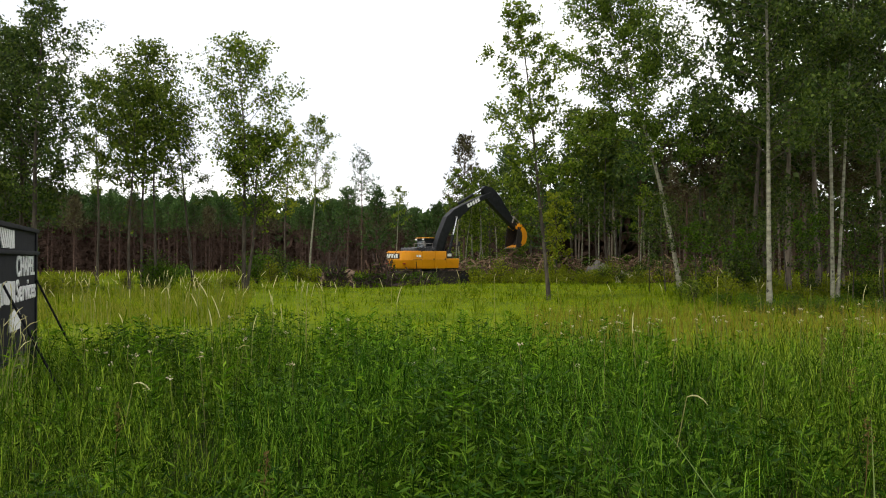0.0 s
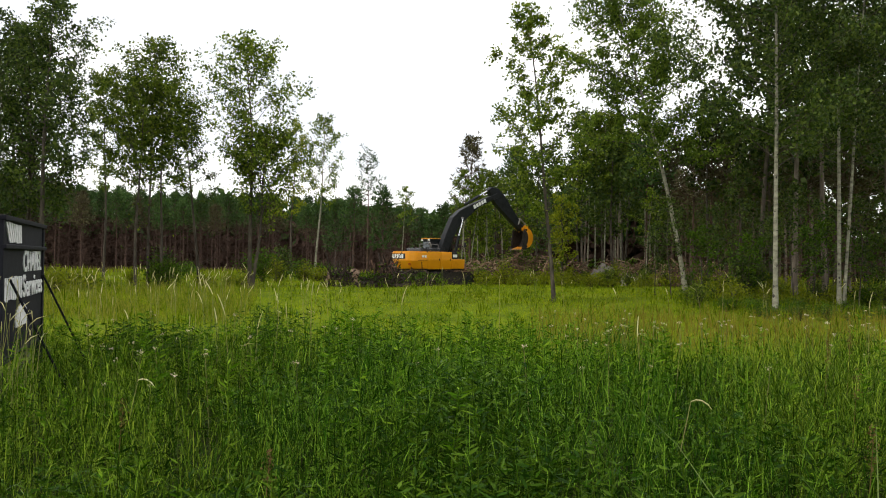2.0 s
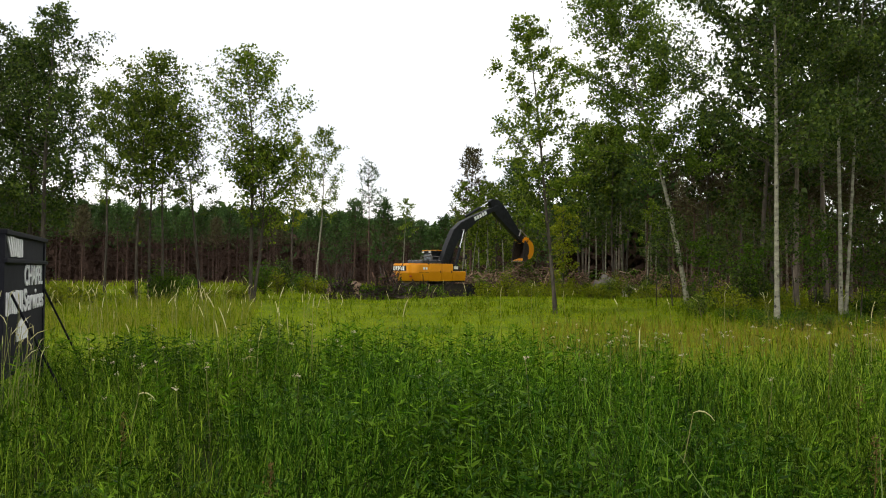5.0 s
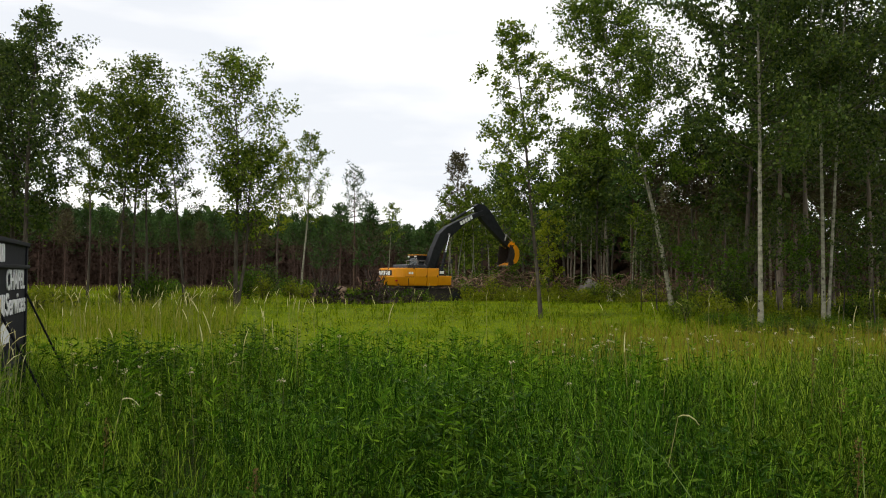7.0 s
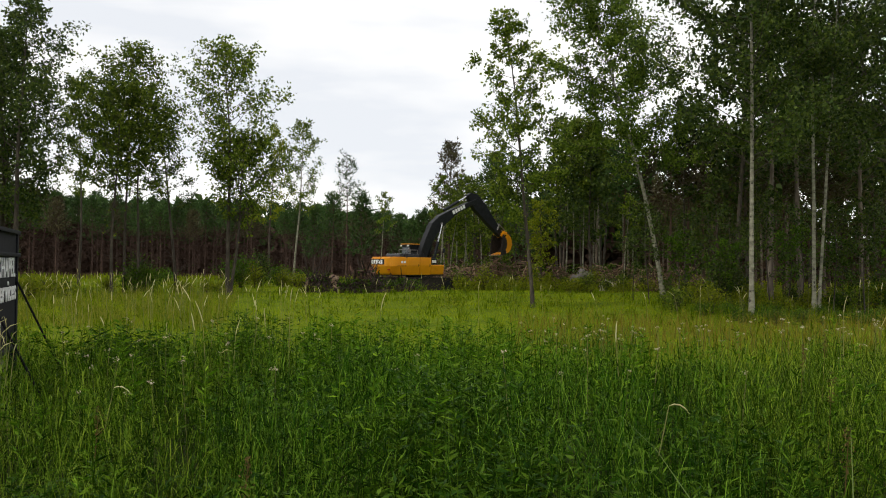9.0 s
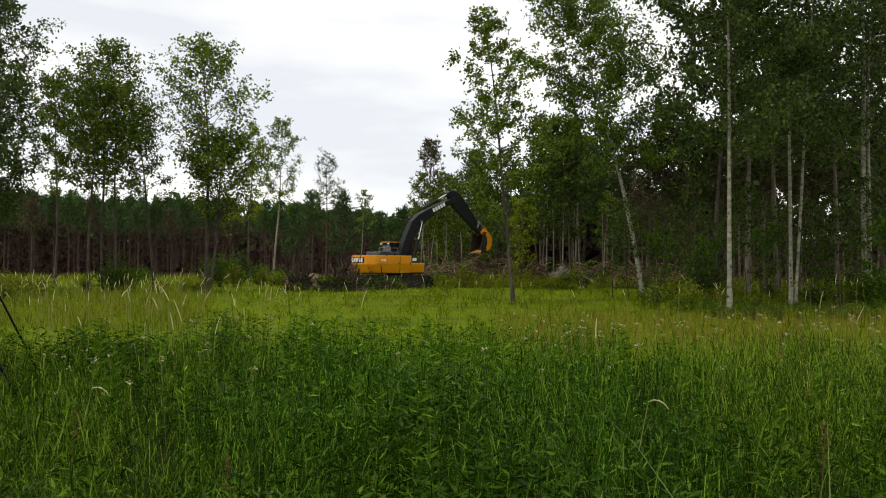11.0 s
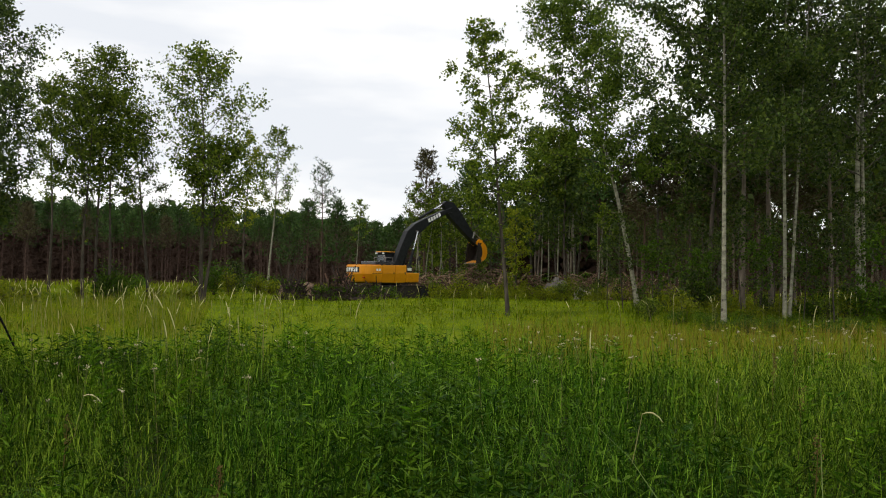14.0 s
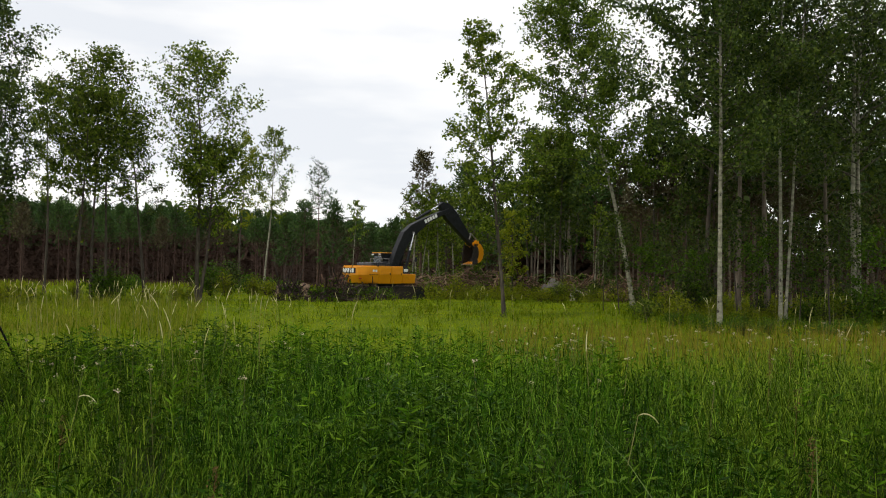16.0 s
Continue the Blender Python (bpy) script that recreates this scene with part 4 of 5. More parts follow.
    part("windscreen", merged(profile_solid([(1.56, 1.78), (1.575, 1.78), (1.265, 3.02), (1.25, 3.02)], 0.47, 1.32, 0.0)), M_GLASS, cab)
    part("side_window", beveled_box(0.1, 1.24, 1.34, 1.352, 1.9, 2.98, 0.0), M_GLASS, cab)
    part("seat", merged(beveled_box(0.2, 0.7, 0.65, 1.15, 1.9, 2.05, 0.05), beveled_box(0.15, 0.28, 0.65, 1.15, 2.0, 2.75, 0.05)), M_BLACK, cab)
    part("work_lamp", beveled_box(1.2, 1.3, 0.6, 0.75, 3.13, 3.24, 0.02), M_STEEL, cab)
    part("mirror", merged(rod((1.3, -1.28, 2.62), (1.42, -1.34, 2.68), 0.015, 6), beveled_box(1.38, 1.42, -1.46, -1.26, 2.55, 2.85, 0.01)), M_BLACK, ex)
    # boom, stick, bucket; all in the machine's middle plane
    elbow_pts = [(0.10, 2.0), (0.35, 1.82), (0.66, 2.05), (1.16, 3.05), (1.72, 3.88), (2.32, 4.46), (3.4, 5.28), (4.6, 5.88), (5.2, 6.05), (5.28, 6.25), (5.1, 6.38), (4.2, 6.03),
                 (2.8, 5.48), (1.90, 5.08), (1.26, 4.56), (0.72, 3.5)]
    boom = part("boom", profile_solid(elbow_pts, -0.24, 0.24, 0.03), M_BLACK, ex, "black bent boom")
    stick_pts = [(4.36, 6.60), (4.66, 6.80), (5.25, 6.72), (5.80, 6.30), (6.7, 5.22), (7.70, 4.04), (7.64, 3.82), (7.40, 3.80), (6.02, 4.86), (5.05, 5.62), (4.72, 5.98)]
    stick = part("stick", profile_solid(stick_pts, -0.19, 0.19, 0.03), M_BLACK, ex, "black dipper stick")

    def ram(name, a, b, y, r, share=0.58):
        a3, b3 = Vector((a[0], y, a[1])), Vector((b[0], y, b[1]))
        m3 = a3.lerp(b3, share)
        c = part(name, rod(a3, m3, r, 12), M_BLACK, ex)
        part("piston_rod", rod(m3, b3, r * 0.58, 10), M_CHROME, c, "bright chrome piston rod")

    for s in (-0.36, 0.36):
        ram("boom_cylinder", (1.25, 1.85), (2.0, 4.55), s, 0.095, 0.55)
        part("pin", rod((1.98, min(s, 0) - 0.05 * (s < 0), 4.55), (1.98, max(s, 0) + 0.05 * (s > 0), 4.55), 0.06), M_STEEL, ex)
    ram("stick_cylinder", (2.4, 5.48), (4.52, 6.58), 0.0, 0.10, 0.6)
    ram("bucket_cylinder", (5.25, 6.72), (7.25, 4.70), 0.0, 0.08, 0.62)
    part("hose", merged(*[rod((1.7 + 0.2 * k, yy, 4.90 + 0.088 * k), (1.9 + 0.2 * k, yy, 4.988 + 0.088 * k), 0.025, 6) for k in range(14) for yy in (-0.17, -0.1)]), M_BLACK, ex)
    part("bucket_link", merged(rod((7.25, -0.22, 4.70), (7.85, -0.22, 4.25), 0.05, 8), rod((7.25, 0.22, 4.70), (7.85, 0.22, 4.25), 0.05, 8), rod((7.1, -0.22, 4.3), (7.25, -0.22, 4.70), 0.05, 8),
                               rod((7.25, -0.26, 4.70), (7.25, 0.26, 4.70), 0.05, 8)), M_STEEL, ex)
    # the bucket: a curved shell with two cheeks, mouth towards the machine
    arc = []
    for k in range(11):
        a = radians(78 - 150 * k / 10)
        arc.append((7.58 + 0.58 * math.cos(a), 3.34 + 0.70 * math.sin(a)))
    inner = [(7.58 + (x - 7.58) * 0.93, 3.34 + (z - 3.34) * 0.93) for x, z in arc]
    shell_pts = [(7.42, 4.08)] + arc + [(7.15, 2.50), (7.18, 2.56)] + list(reversed(inner)) + [(7.42, 4.00)]
    bucket = part("bucket", profile_solid(shell_pts, -0.58, 0.58, 0.0), M_YELLOW, ex, "yellow bucket with earth-worn shell")
    hollow = [(7.42 + (x - 7.42) * 0.36, 3.30 + (z - 3.30) * 0.66) for x, z in arc]
    cheek = arc + list(reversed(hollow))
    lining = [(7.58 + (x - 7.58) * 0.915, 3.34 + (z - 3.34) * 0.915) for x, z in arc]
    deeper = [(7.58 + (x - 7.58) * 0.88, 3.34 + (z - 3.34) * 0.88) for x, z in arc]
    part("lining", profile_solid(lining + list(reversed(deeper)), -0.565, 0.565, 0.0), M_TRACK, bucket, "dark earth-stained inside of the bucket")
    part("lining", profile_solid([(7.32, 3.85)] + deeper + [(7.25, 2.6)], 0.545, 0.562, 0.0), M_TRACK, bucket, "dark earth-stained inside of the bucket")
    for yy in (-0.60, 0.57):
        part("cheek", profile_solid(cheek, yy, yy + 0.03, 0.0), M_YELLOW, bucket)
        part("cutting_edge", profile_solid([(7.12, 2.52), (7.60, 2.56)] + list(reversed(hollow)) + [(7.30, 4.00), (7.16, 3.2)], yy - 0.008, yy + 0.036, 0.0), M_TRACK, bucket, "dark worn side cutter")
    for k in range(5):
        yy = -0.52 + 0.26 * k
        part("tooth", profile_solid([(7.2, 2.48), (7.2, 2.58), (6.96, 2.46)], yy - 0.05, yy + 0.05, 0.0), M_STEEL, bucket, "worn steel tooth")
    ear = [(7.35, 3.9), (7.6, 3.75), (7.98, 4.1), (7.9, 4.32), (7.55, 4.2)]
    part("ear", merged(profile_solid(ear, -0.3, -0.24, 0.0), profile_solid(ear, 0.24, 0.3, 0.0)), M_YELLOW, bucket)
    # maker's marks as plain bars
    marks = []
    d = Vector((1.2, 0, 0.56)).normalized()
    u = Vector((-d.z, 0, d.x))
    for k in range(5):
        c = Vector((3.05, -0.246, 5.22)) + d * 0.245 * k
        q = [c + d * 0.19 * a + u * 0.25 * b for a, b in ((0, 0), (1, 0), (1, 1), (0, 1))]
        bm = bmesh.new()
        bm.faces.new([bm.verts.new(p) for p in q])
        got = bmesh.ops.extrude_face_region(bm, geom=bm.faces[:])
        bmesh.ops.translate(bm, vec=(0, -0.006, 0), verts=[v for v in got["geom"] if isinstance(v, bmesh.types.BMVert)])
        marks.append(bm)
    part("boom_mark", merged(*marks), M_MARK, boom, "row of white bars")
    part("rear_mark", merged(*[beveled_box(-2.85, -2.83, 0.62 - 0.26 * k, 0.81 - 0.26 * k, 1.80, 2.06, 0.0) for k in range(5)]), M_MARK, ex, "row of white bars")
    part("side_mark", merged(*[beveled_box(-2.02 + 0.2 * k, -1.88 + 0.2 * k, -1.352, -1.343, 1.86, 2.0, 0.0) for k in range(2)]), M_MARK, ex, "white bars")
    part("tank_mark", beveled_box(0.45, 0.78, -1.33, -1.322, 1.9, 2.08, 0.0), M_MARK, ex, "white bar")


build_excavator()


# ---- sign ----
def build_sign():
    """A two-board black sign on posts, seen at a slant; writing that cannot be read stands as bars."""
    right, left = Vector((-5.11, 10.5, 0)), Vector((-4.25, 7.95, 0))
    along = (right - left).normalized()
    a = math.atan2(along.y, along.x)
    w = (right - left).length
    sg = thing("roadside_sign", Matrix.Translation((left.x, left.y, float(ground_z(left.x, left.y)))) @ pose(0, 0, 0, 0, 0, math.degrees(a)),
               "black wooden sign with white lettering, overgrown by grass", "sign")
    # local x runs along the board; the written face is -y
    part("post", beveled_box(-0.05, 0.05, 0.0, 0.1, -0.2, 2.08, 0.01), M_SIGN, sg)
    part("post", beveled_box(w - 0.05, w + 0.05, 0.0, 0.1, -0.2, 2.08, 0.01), M_SIGN, sg)
    part("back_post", beveled_box(w + 0.10, w + 0.22, 0.16, 0.28, -0.2, 2.05, 0.01), M_POST, sg, "weathered grey post")
    top = part("board", beveled_box(0.05, w - 0.05, 0.02, 0.05, 1.83, 2.085, 0.004), M_SIGN, sg)
    low = part("board", beveled_box(0.05, w - 0.05, 0.02, 0.05, 0.72, 1.81, 0.004), M_SIGN, sg)
    part("frame_rail", beveled_box(-0.06, w + 0.06, -0.02, 0.09, 2.075, 2.125, 0.01), M_SIGN, sg)
    part("frame_rail", beveled_box(-0.05, w + 0.05, -0.025, 0.03, 1.80, 1.845, 0.01), M_SIGN, sg)
    part("frame_rail", beveled_box(-0.05, w + 0.05, -0.015, 0.04, 0.68, 0.73, 0.01), M_SIGN, sg)
    rg = random.Random(3)

    def bars(board, x0, x1, z0, z1, n, slant=0.0):
        step = (x1 - x0) / n
        for k in range(n):
            c = x0 + step * (k + 0.5)
            h = step * rg.uniform(0.28, 0.38)
            lo, hi = z0 + rg.uniform(0, 0.02), z1 - rg.uniform(0, 0.02)
            o = slant * (1 - k / n)
            part("letter_bar", profile_solid([(c - h + o, lo), (c + h + o, lo), (c + h, hi), (c - h, hi)], 0.008, 0.02, 0.0), M_LETTER, board)

    def word(board, text, x0, x1, z0, z1):
        cu = bpy.data.curves.new("lettering", "FONT")
        cu.body = text
        cu.extrude = 0.006
        cu.offset = 0.012
        tmp = bpy.data.objects.new("lettering", cu)
        me = bpy.data.meshes.new_from_object(tmp)
        bpy.data.objects.remove(tmp)
        xs = [v.co.x for v in me.vertices]
        ys = [v.co.y for v in me.vertices]
        lo_x, hi_x, lo_y, hi_y = min(xs), max(xs), min(ys), max(ys)
        for v in me.vertices:
            v.co = Vector((x0 + (v.co.x - lo_x) / (hi_x - lo_x) * (x1 - x0), 0.014 - v.co.z, z0 + (v.co.y - lo_y) / (hi_y - lo_y) * (z1 - z0)))
        me.materials.clear()
        me.materials.append(M_LETTER)
        attach("lettering", me, board, "tall white lettering")

    bars(top, 0.10, 1.05, 1.852, 2.07, 7, 0.22)
    word(low, "CHAPEL", 1.22, w - 0.14, 1.555, 1.79)
    bars(low, 0.06, 1.12, 1.275, 1.525, 9)
    word(low, "Services", 1.20, w - 0.05, 1.275, 1.525)
    arch = [(0.78 + 0.36 - 0.36 * math.cos(math.pi * k / 10), 1.05 + 0.17 * math.sin(math.pi * k / 10)) for k in range(11)]
    part("emblem", profile_solid([(0.78, 0.98)] + arch + [(1.5, 0.98)], 0.008, 0.02, 0.0), M_LETTER, low, "white arched shape")
    for x0 in (0.30, w - 0.08):
        part("brace", rod((x0, 0.0, 1.50), (x0 + 0.75, -0.62, -0.05), 0.014, 6), M_SIGN, sg, "slanting dark brace")


build_sign()


# ---- felled wood, stumps, stones ----
def heap(name, label, x, y, w, d, h, logs, seed, leaves=300, wood=None, tangle=None, soil=None, rise=0.35):
    rg = np.random.default_rng(seed)
    ob = thing(name, pose(x, y, float(ground_z(x, y))), label, "brush pile")
    bm = bmesh.new()
    bmesh.ops.create_icosphere(bm, subdivisions=4, radius=1.0)
    for v in bm.verts:
        k = 1 + 0.45 * noise.noise(v.co * 2.3 + Vector((seed, 0, 0))) + 0.2 * noise.noise(v.co * 6)
        v.co = Vector((v.co.x * w * 0.5 * k, v.co.y * d * 0.5 * k, max(-0.05, v.co.z * h * 0.5 * k)))
    part("earth", bm, soil or M_ROOT, ob, smooth=True)
    paths = []
    for i in range(logs):
        cx, cy = rg.uniform(-0.5, 0.5) * w, rg.uniform(-0.5, 0.5) * d
        zc = h * max(0.1, 1 - (2 * cx / w) ** 2 * 0.6 - (2 * cy / d) ** 2 * 0.5) * rg.uniform(0.3, 1.0)
        az, up, L = rg.uniform(0, 6.28), rg.normal() * rise, rg.uniform(0.4, 1.5)
        dr = np.array([np.cos(az), np.sin(az), up]) * L * 0.5
        c = np.array([cx, cy, zc])
        r = rg.uniform(0.012, 0.055)
        pts = np.array([c - dr, c + rg.normal(size=3) * 0.08, c + dr])
        pts[:, 2] = np.maximum(pts[:, 2], 0.02)
        paths.append((pts, np.array([r, r * 0.8, r * 0.5])))
    for nm, mat, sel in (("root_tangle", tangle or M_ROOT, paths[::2]), ("brushwood", wood or M_WOOD_DEAD, paths[1::2])):
        v, f = tubes(sel, 5)
        attach(nm, np_mesh(nm, v, f, mat, smooth=True), ob)
    if leaves:
        pos = np.stack([rg.uniform(-0.5, 0.5, leaves) * w, rg.uniform(-0.5, 0.5, leaves) * d, rg.uniform(0.1, 1.0, leaves) * h], 1)
        v, f = leaf_quads(rg, pos, 0.16, 0.09)
        attach("foliage", np_mesh("heap_leaves", v, f, M_BUSH), ob)
    return ob


x, y = spot(700, 51.0)
heap("root_heap", "dark heap of torn roots and brush", x, y, 5.0, 2.4, 0.85, 330, 1, 1500, M_ROOT, M_ROOT, None, 0.5)
x, y = spot(676, 51.2)
heap("root_heap", "upright tangle of brown torn roots beside the machine", x, y, 1.7, 1.3, 1.5, 130, 3, 120, M_WOOD_BROWN, M_ROOT, None, 1.2)
x, y = spot(592, 51.0)
heap("root_heap", "low tangle of dark roots and stems", x, y, 1.5, 1.2, 1.3, 90, 2, 260, M_ROOT, None, None, 1.6)
for k, (px, dep, w, h) in enumerate(((795, 58.5, 3.4, 1.9), (845, 60, 4.2, 2.1), (900, 60.5, 4.4, 2.2), (955, 60, 4.0, 2.0), (1010, 60, 3.6, 1.9), (1085, 61, 4.2, 1.9), (1140, 60, 4.2, 1.9), (1190, 58, 4.2, 1.8), (1240, 57, 4.2, 1.8))):
    x, y = spot(px, dep)
    heap("brush_heap", "long heap of felled branches and roots", x, y, w, 2.6, h, 280, 10 + k, 420, M_WOOD_TAN, M_WOOD_BROWN, M_ROOT)["group"] = "heaps of felled wood"


def stone(name, label, category, x, y, sx, sy, sz, seed, mat):
    bm = bmesh.new()
    bmesh.ops.create_icosphere(bm, subdivisions=4, radius=1.0)
    for v in bm.verts:
        k = 1 + 0.34 * noise.noise(v.co * 1.6 + Vector((seed, 3, 0))) + 0.16 * noise.noise(v.co * 4.2) + 0.08 * noise.noise(v.co * 9)
        v.co = Vector((v.co.x * sx * k, v.co.y * sy * k, max(v.co.z * sz * k, -0.06)))
    me = bpy.data.meshes.new(name)
    bm.to_mesh(me)
    bm.free()
    me.materials.append(mat)
    for f in me.polygons:
        f.use_smooth = True
    ob = new(name, me)
    ob.matrix_basis = pose(x, y, float(ground_z(x, y)))
    tagged(ob, label, category)


x, y = spot(601, 58)
stone("soil_mound", "small mound of pale sandy soil", "soil mound", x, y, 1.35, 1.0, 0.95, 8, M_DIRT)
x, y = spot(1060, 58.6)
stone("boulder", "grey boulder among felled branches", "boulder", x, y, 0.85, 0.7, 1.5, 4, M_STONE)
for k, (px, dep) in enumerate(((1099, 57.3), (1109, 57.6), (1116, 57.2))):
    x, y = spot(px, dep)
    stone("pale_stone", "small pale stone in the grass", "stone", x, y, 0.40, 0.28, 0.66 - 0.08 * k, 20 + k, M_STONE_PALE)


# ---- grass, forbs and flowers ----
def blades(rg, x, y, h, w, bend, seg):
    """Curved tapering blades at x, y; quads, the tip pinched."""
    n = len(x)
    z0 = ground_z(x, y) - 0.02
    az = rg.uniform(0, 2 * np.pi, n)
    dx, dy = np.cos(az), np.sin(az)
    tw = az + np.pi / 2 + rg.normal(size=n) * 0.5
    sx, sy = np.cos(tw), np.sin(tw)
    t = np.linspace(0, 1, seg + 1)
    out = bend[:, None] * h[:, None] * t[None] ** 2
    up = h[:, None] * (t[None] - 0.45 * bend[:, None] * t[None] ** 2.4)
    half = w[:, None] * 0.5 * np.clip(1.08 - t[None] ** 1.6, 0.06, 1) * (0.55 + 0.45 * np.sin(np.pi * np.clip(t[None] + 0.15, 0, 1)))
    cx, cy, cz = x[:, None] + dx[:, None] * out, y[:, None] + dy[:, None] * out, z0[:, None] + up
    L = np.stack([cx - sx[:, None] * half, cy - sy[:, None] * half, cz], -1)
    R = np.stack([cx + sx[:, None] * half, cy + sy[:, None] * half, cz], -1)
    v = np.stack([L, R], 2).reshape(-1, 3)
    k = 2 * (seg + 1)
    s = np.arange(seg) * 2
    f = np.stack([s, s + 1, s + 3, s + 2], 1)
    return v, (np.arange(n)[:, None, None] * k + f[None]).reshape(-1, 4)


def arching(rg, pos, length, width):
    """Short blades that leave a stem upwards and bow over; three crossbars, the tip pinched."""
    n = len(pos)
    az = rg.uniform(0, 2 * np.pi, n)
    d = np.stack([np.cos(az), np.sin(az), np.zeros(n)], 1)
    s = np.stack([-np.sin(az), np.cos(az), rg.normal(size=n) * 0.3], 1)
    rise, fall = rg.uniform(0.8, 2.3, n), rg.uniform(0.3, 1.3, n)
    rows = []
    for t, w in ((0.0, 0.6), (0.35, 1.0), (0.7, 0.8), (1.0, 0.05)):
        c = pos + d * (length * t * 0.62)[:, None]
        c[:, 2] += length * (rise * t - fall * t * t)
        o = s * (width * w * 0.5)[:, None]
        rows += [c - o, c + o]
    v = np.stack(rows, 1).reshape(-1, 3)
    f = np.array([[0, 1, 3, 2], [2, 3, 5, 4], [4, 5, 7, 6]])
    return v, (np.arange(n)[:, None, None] * 8 + f[None]).reshape(-1, 4)


def wedge_points(rg, n, y0, y1, power=1.0, wide=0.62):
    """Places over the widening strip of meadow ahead, from y0 to y1."""
    y = y0 + (y1 - y0) * rg.uniform(0, 1, n) ** power
    x = rg.uniform(-1, 1, n) * (wide * y + 0.6) + 0.03 * y
    return x, y


def clumped(x, y):
    """Thick growth (1) and hollows (0) of the weeds close by, about half a metre across."""
    q = np.sin(5.3 * x + 2.1 * y + 1.0) + np.sin(-3.1 * x + 4.3 * y + 2.0) + np.sin(7.9 * x - 1.7 * y + 0.5) * 0.7 + np.sin(1.3 * x + 6.1 * y) * 0.8 + np.sin(1.9 * x - 1.1 * y + 4.0)
    return np.clip(0.5 + q / 5.0, 0, 1)


def build_meadow():
    rg = np.random.default_rng(77)
    # tall lush grass close by, in tufts
    tx, ty = wedge_points(rg, 4300, 3.2, 13.5, 0.9)
    keep = (clumped(tx, ty) > rg.uniform(0.1, 0.6, len(tx))) & (rg.uniform(0, 1, len(tx)) < np.clip((ty - 2.0) / 4.0, 0.3, 1))
    tx, ty = tx[keep], ty[keep]
    n, k = len(tx), 9
    tuft = np.repeat(rg.uniform(0.6, 1.2, n), k)
    x = np.repeat(tx, k) + rg.normal(size=n * k) * 0.085
    y = np.repeat(ty, k) + rg.normal(size=n * k) * 0.085
    base_h = 0.42 + 0.34 * patchy(x, y, 0.6) - 0.05 * np.maximum(y - 9, 0)
    h = np.clip(base_h * tuft * rg.uniform(0.6, 1.2, len(x)), 0.15, 0.95)
    h *= np.clip((y - 1.2) / 2.5, 0.45, 1) * (0.7 + 0.45 * clumped(x, y))
    v1, f1 = blades(rg, x, y, h, rg.uniform(0.005, 0.012, len(x)) * np.clip(y / 7, 0.6, 1.1), rg.uniform(0.15, 0.95, len(x)), 3)
    # leafy stalks: short arching blades up a thin stem
    tx, ty = wedge_points(rg, 19500, 2.8, 14.6, 0.9)
    keep = clumped(tx, ty) > rg.uniform(0.05, 0.75, len(tx))
    keep &= rg.uniform(0, 1, len(tx)) < np.clip((ty - 2.4) / 3.2, 0.35, 1)
    keep &= ty < 11.2 + 4.6 * patchy(tx, 0.3 * ty, 0.8, 5.0) * rg.uniform(0.7, 1.1, len(tx))
    tx, ty = tx[keep], ty[keep]
    hh = (0.55 + 0.42 * patchy(tx, ty, 0.6)) * rg.uniform(0.72, 1.12, len(tx)) - 0.05 * np.maximum(ty - 9, 0)
    hh = np.clip(hh, 0.2, 1.1) * np.clip((ty - 0.6) / 3.6, 0.45, 1) * (0.72 + 0.42 * clumped(tx, ty))
    m = 7
    at = np.repeat(hh, m) * np.tile(np.linspace(0.34, 1.0, m), len(tx))
    px, py = np.repeat(tx, m), np.repeat(ty, m)
    lx = np.repeat(rg.normal(size=len(tx)) * 0.10, m) * at
    ly = np.repeat(rg.normal(size=len(tx)) * 0.10, m) * at
    pos = np.stack([px + lx, py + ly, ground_z(px, py) + at - 0.05], 1)
    v2, f2 = arching(rg, pos, rg.uniform(0.07, 0.16, len(pos)), rg.uniform(0.0032, 0.0075, len(pos)) * np.clip(py / 7, 0.6, 1.05))
    # a few broad long blades right before the camera
    bx, by = np.array([1.02, 1.08, 1.20, 1.28, 0.92, -0.9, -1.1]), np.array([2.25, 2.35, 2.3, 2.5, 2.4, 2.6, 2.7])
    v3, f3 = blades(rg, bx, by, rg.uniform(1.35, 1.62, 7), rg.uniform(0.011, 0.017, 7), rg.uniform(0.4, 0.65, 7), 5)
    tagged(new("broad_blades", np_mesh("broad_blades", v3, f3, M_BLADE)), "pale broad arching blades of reed grass", "grass", kind="stuff")
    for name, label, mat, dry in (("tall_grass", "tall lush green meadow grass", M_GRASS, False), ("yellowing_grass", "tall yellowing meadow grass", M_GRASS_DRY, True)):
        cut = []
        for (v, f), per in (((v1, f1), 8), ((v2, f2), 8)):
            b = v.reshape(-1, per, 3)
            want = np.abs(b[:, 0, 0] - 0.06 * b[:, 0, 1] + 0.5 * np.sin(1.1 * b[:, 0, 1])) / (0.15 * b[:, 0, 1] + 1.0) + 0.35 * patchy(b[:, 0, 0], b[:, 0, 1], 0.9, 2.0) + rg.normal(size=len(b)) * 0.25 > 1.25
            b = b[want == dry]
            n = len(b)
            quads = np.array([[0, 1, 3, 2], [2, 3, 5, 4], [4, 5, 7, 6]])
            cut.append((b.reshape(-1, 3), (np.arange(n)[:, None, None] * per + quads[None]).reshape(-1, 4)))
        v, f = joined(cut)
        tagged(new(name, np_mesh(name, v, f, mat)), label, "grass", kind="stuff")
    # lower yellowish grass of the field
    x, y = wedge_points(rg, 125000, 11.0, 60.0, 0.85, 0.60)
    keep = rg.uniform(size=len(x)) < np.clip((y - 10) / 4, 0, 1)
    x, y = x[keep], y[keep]
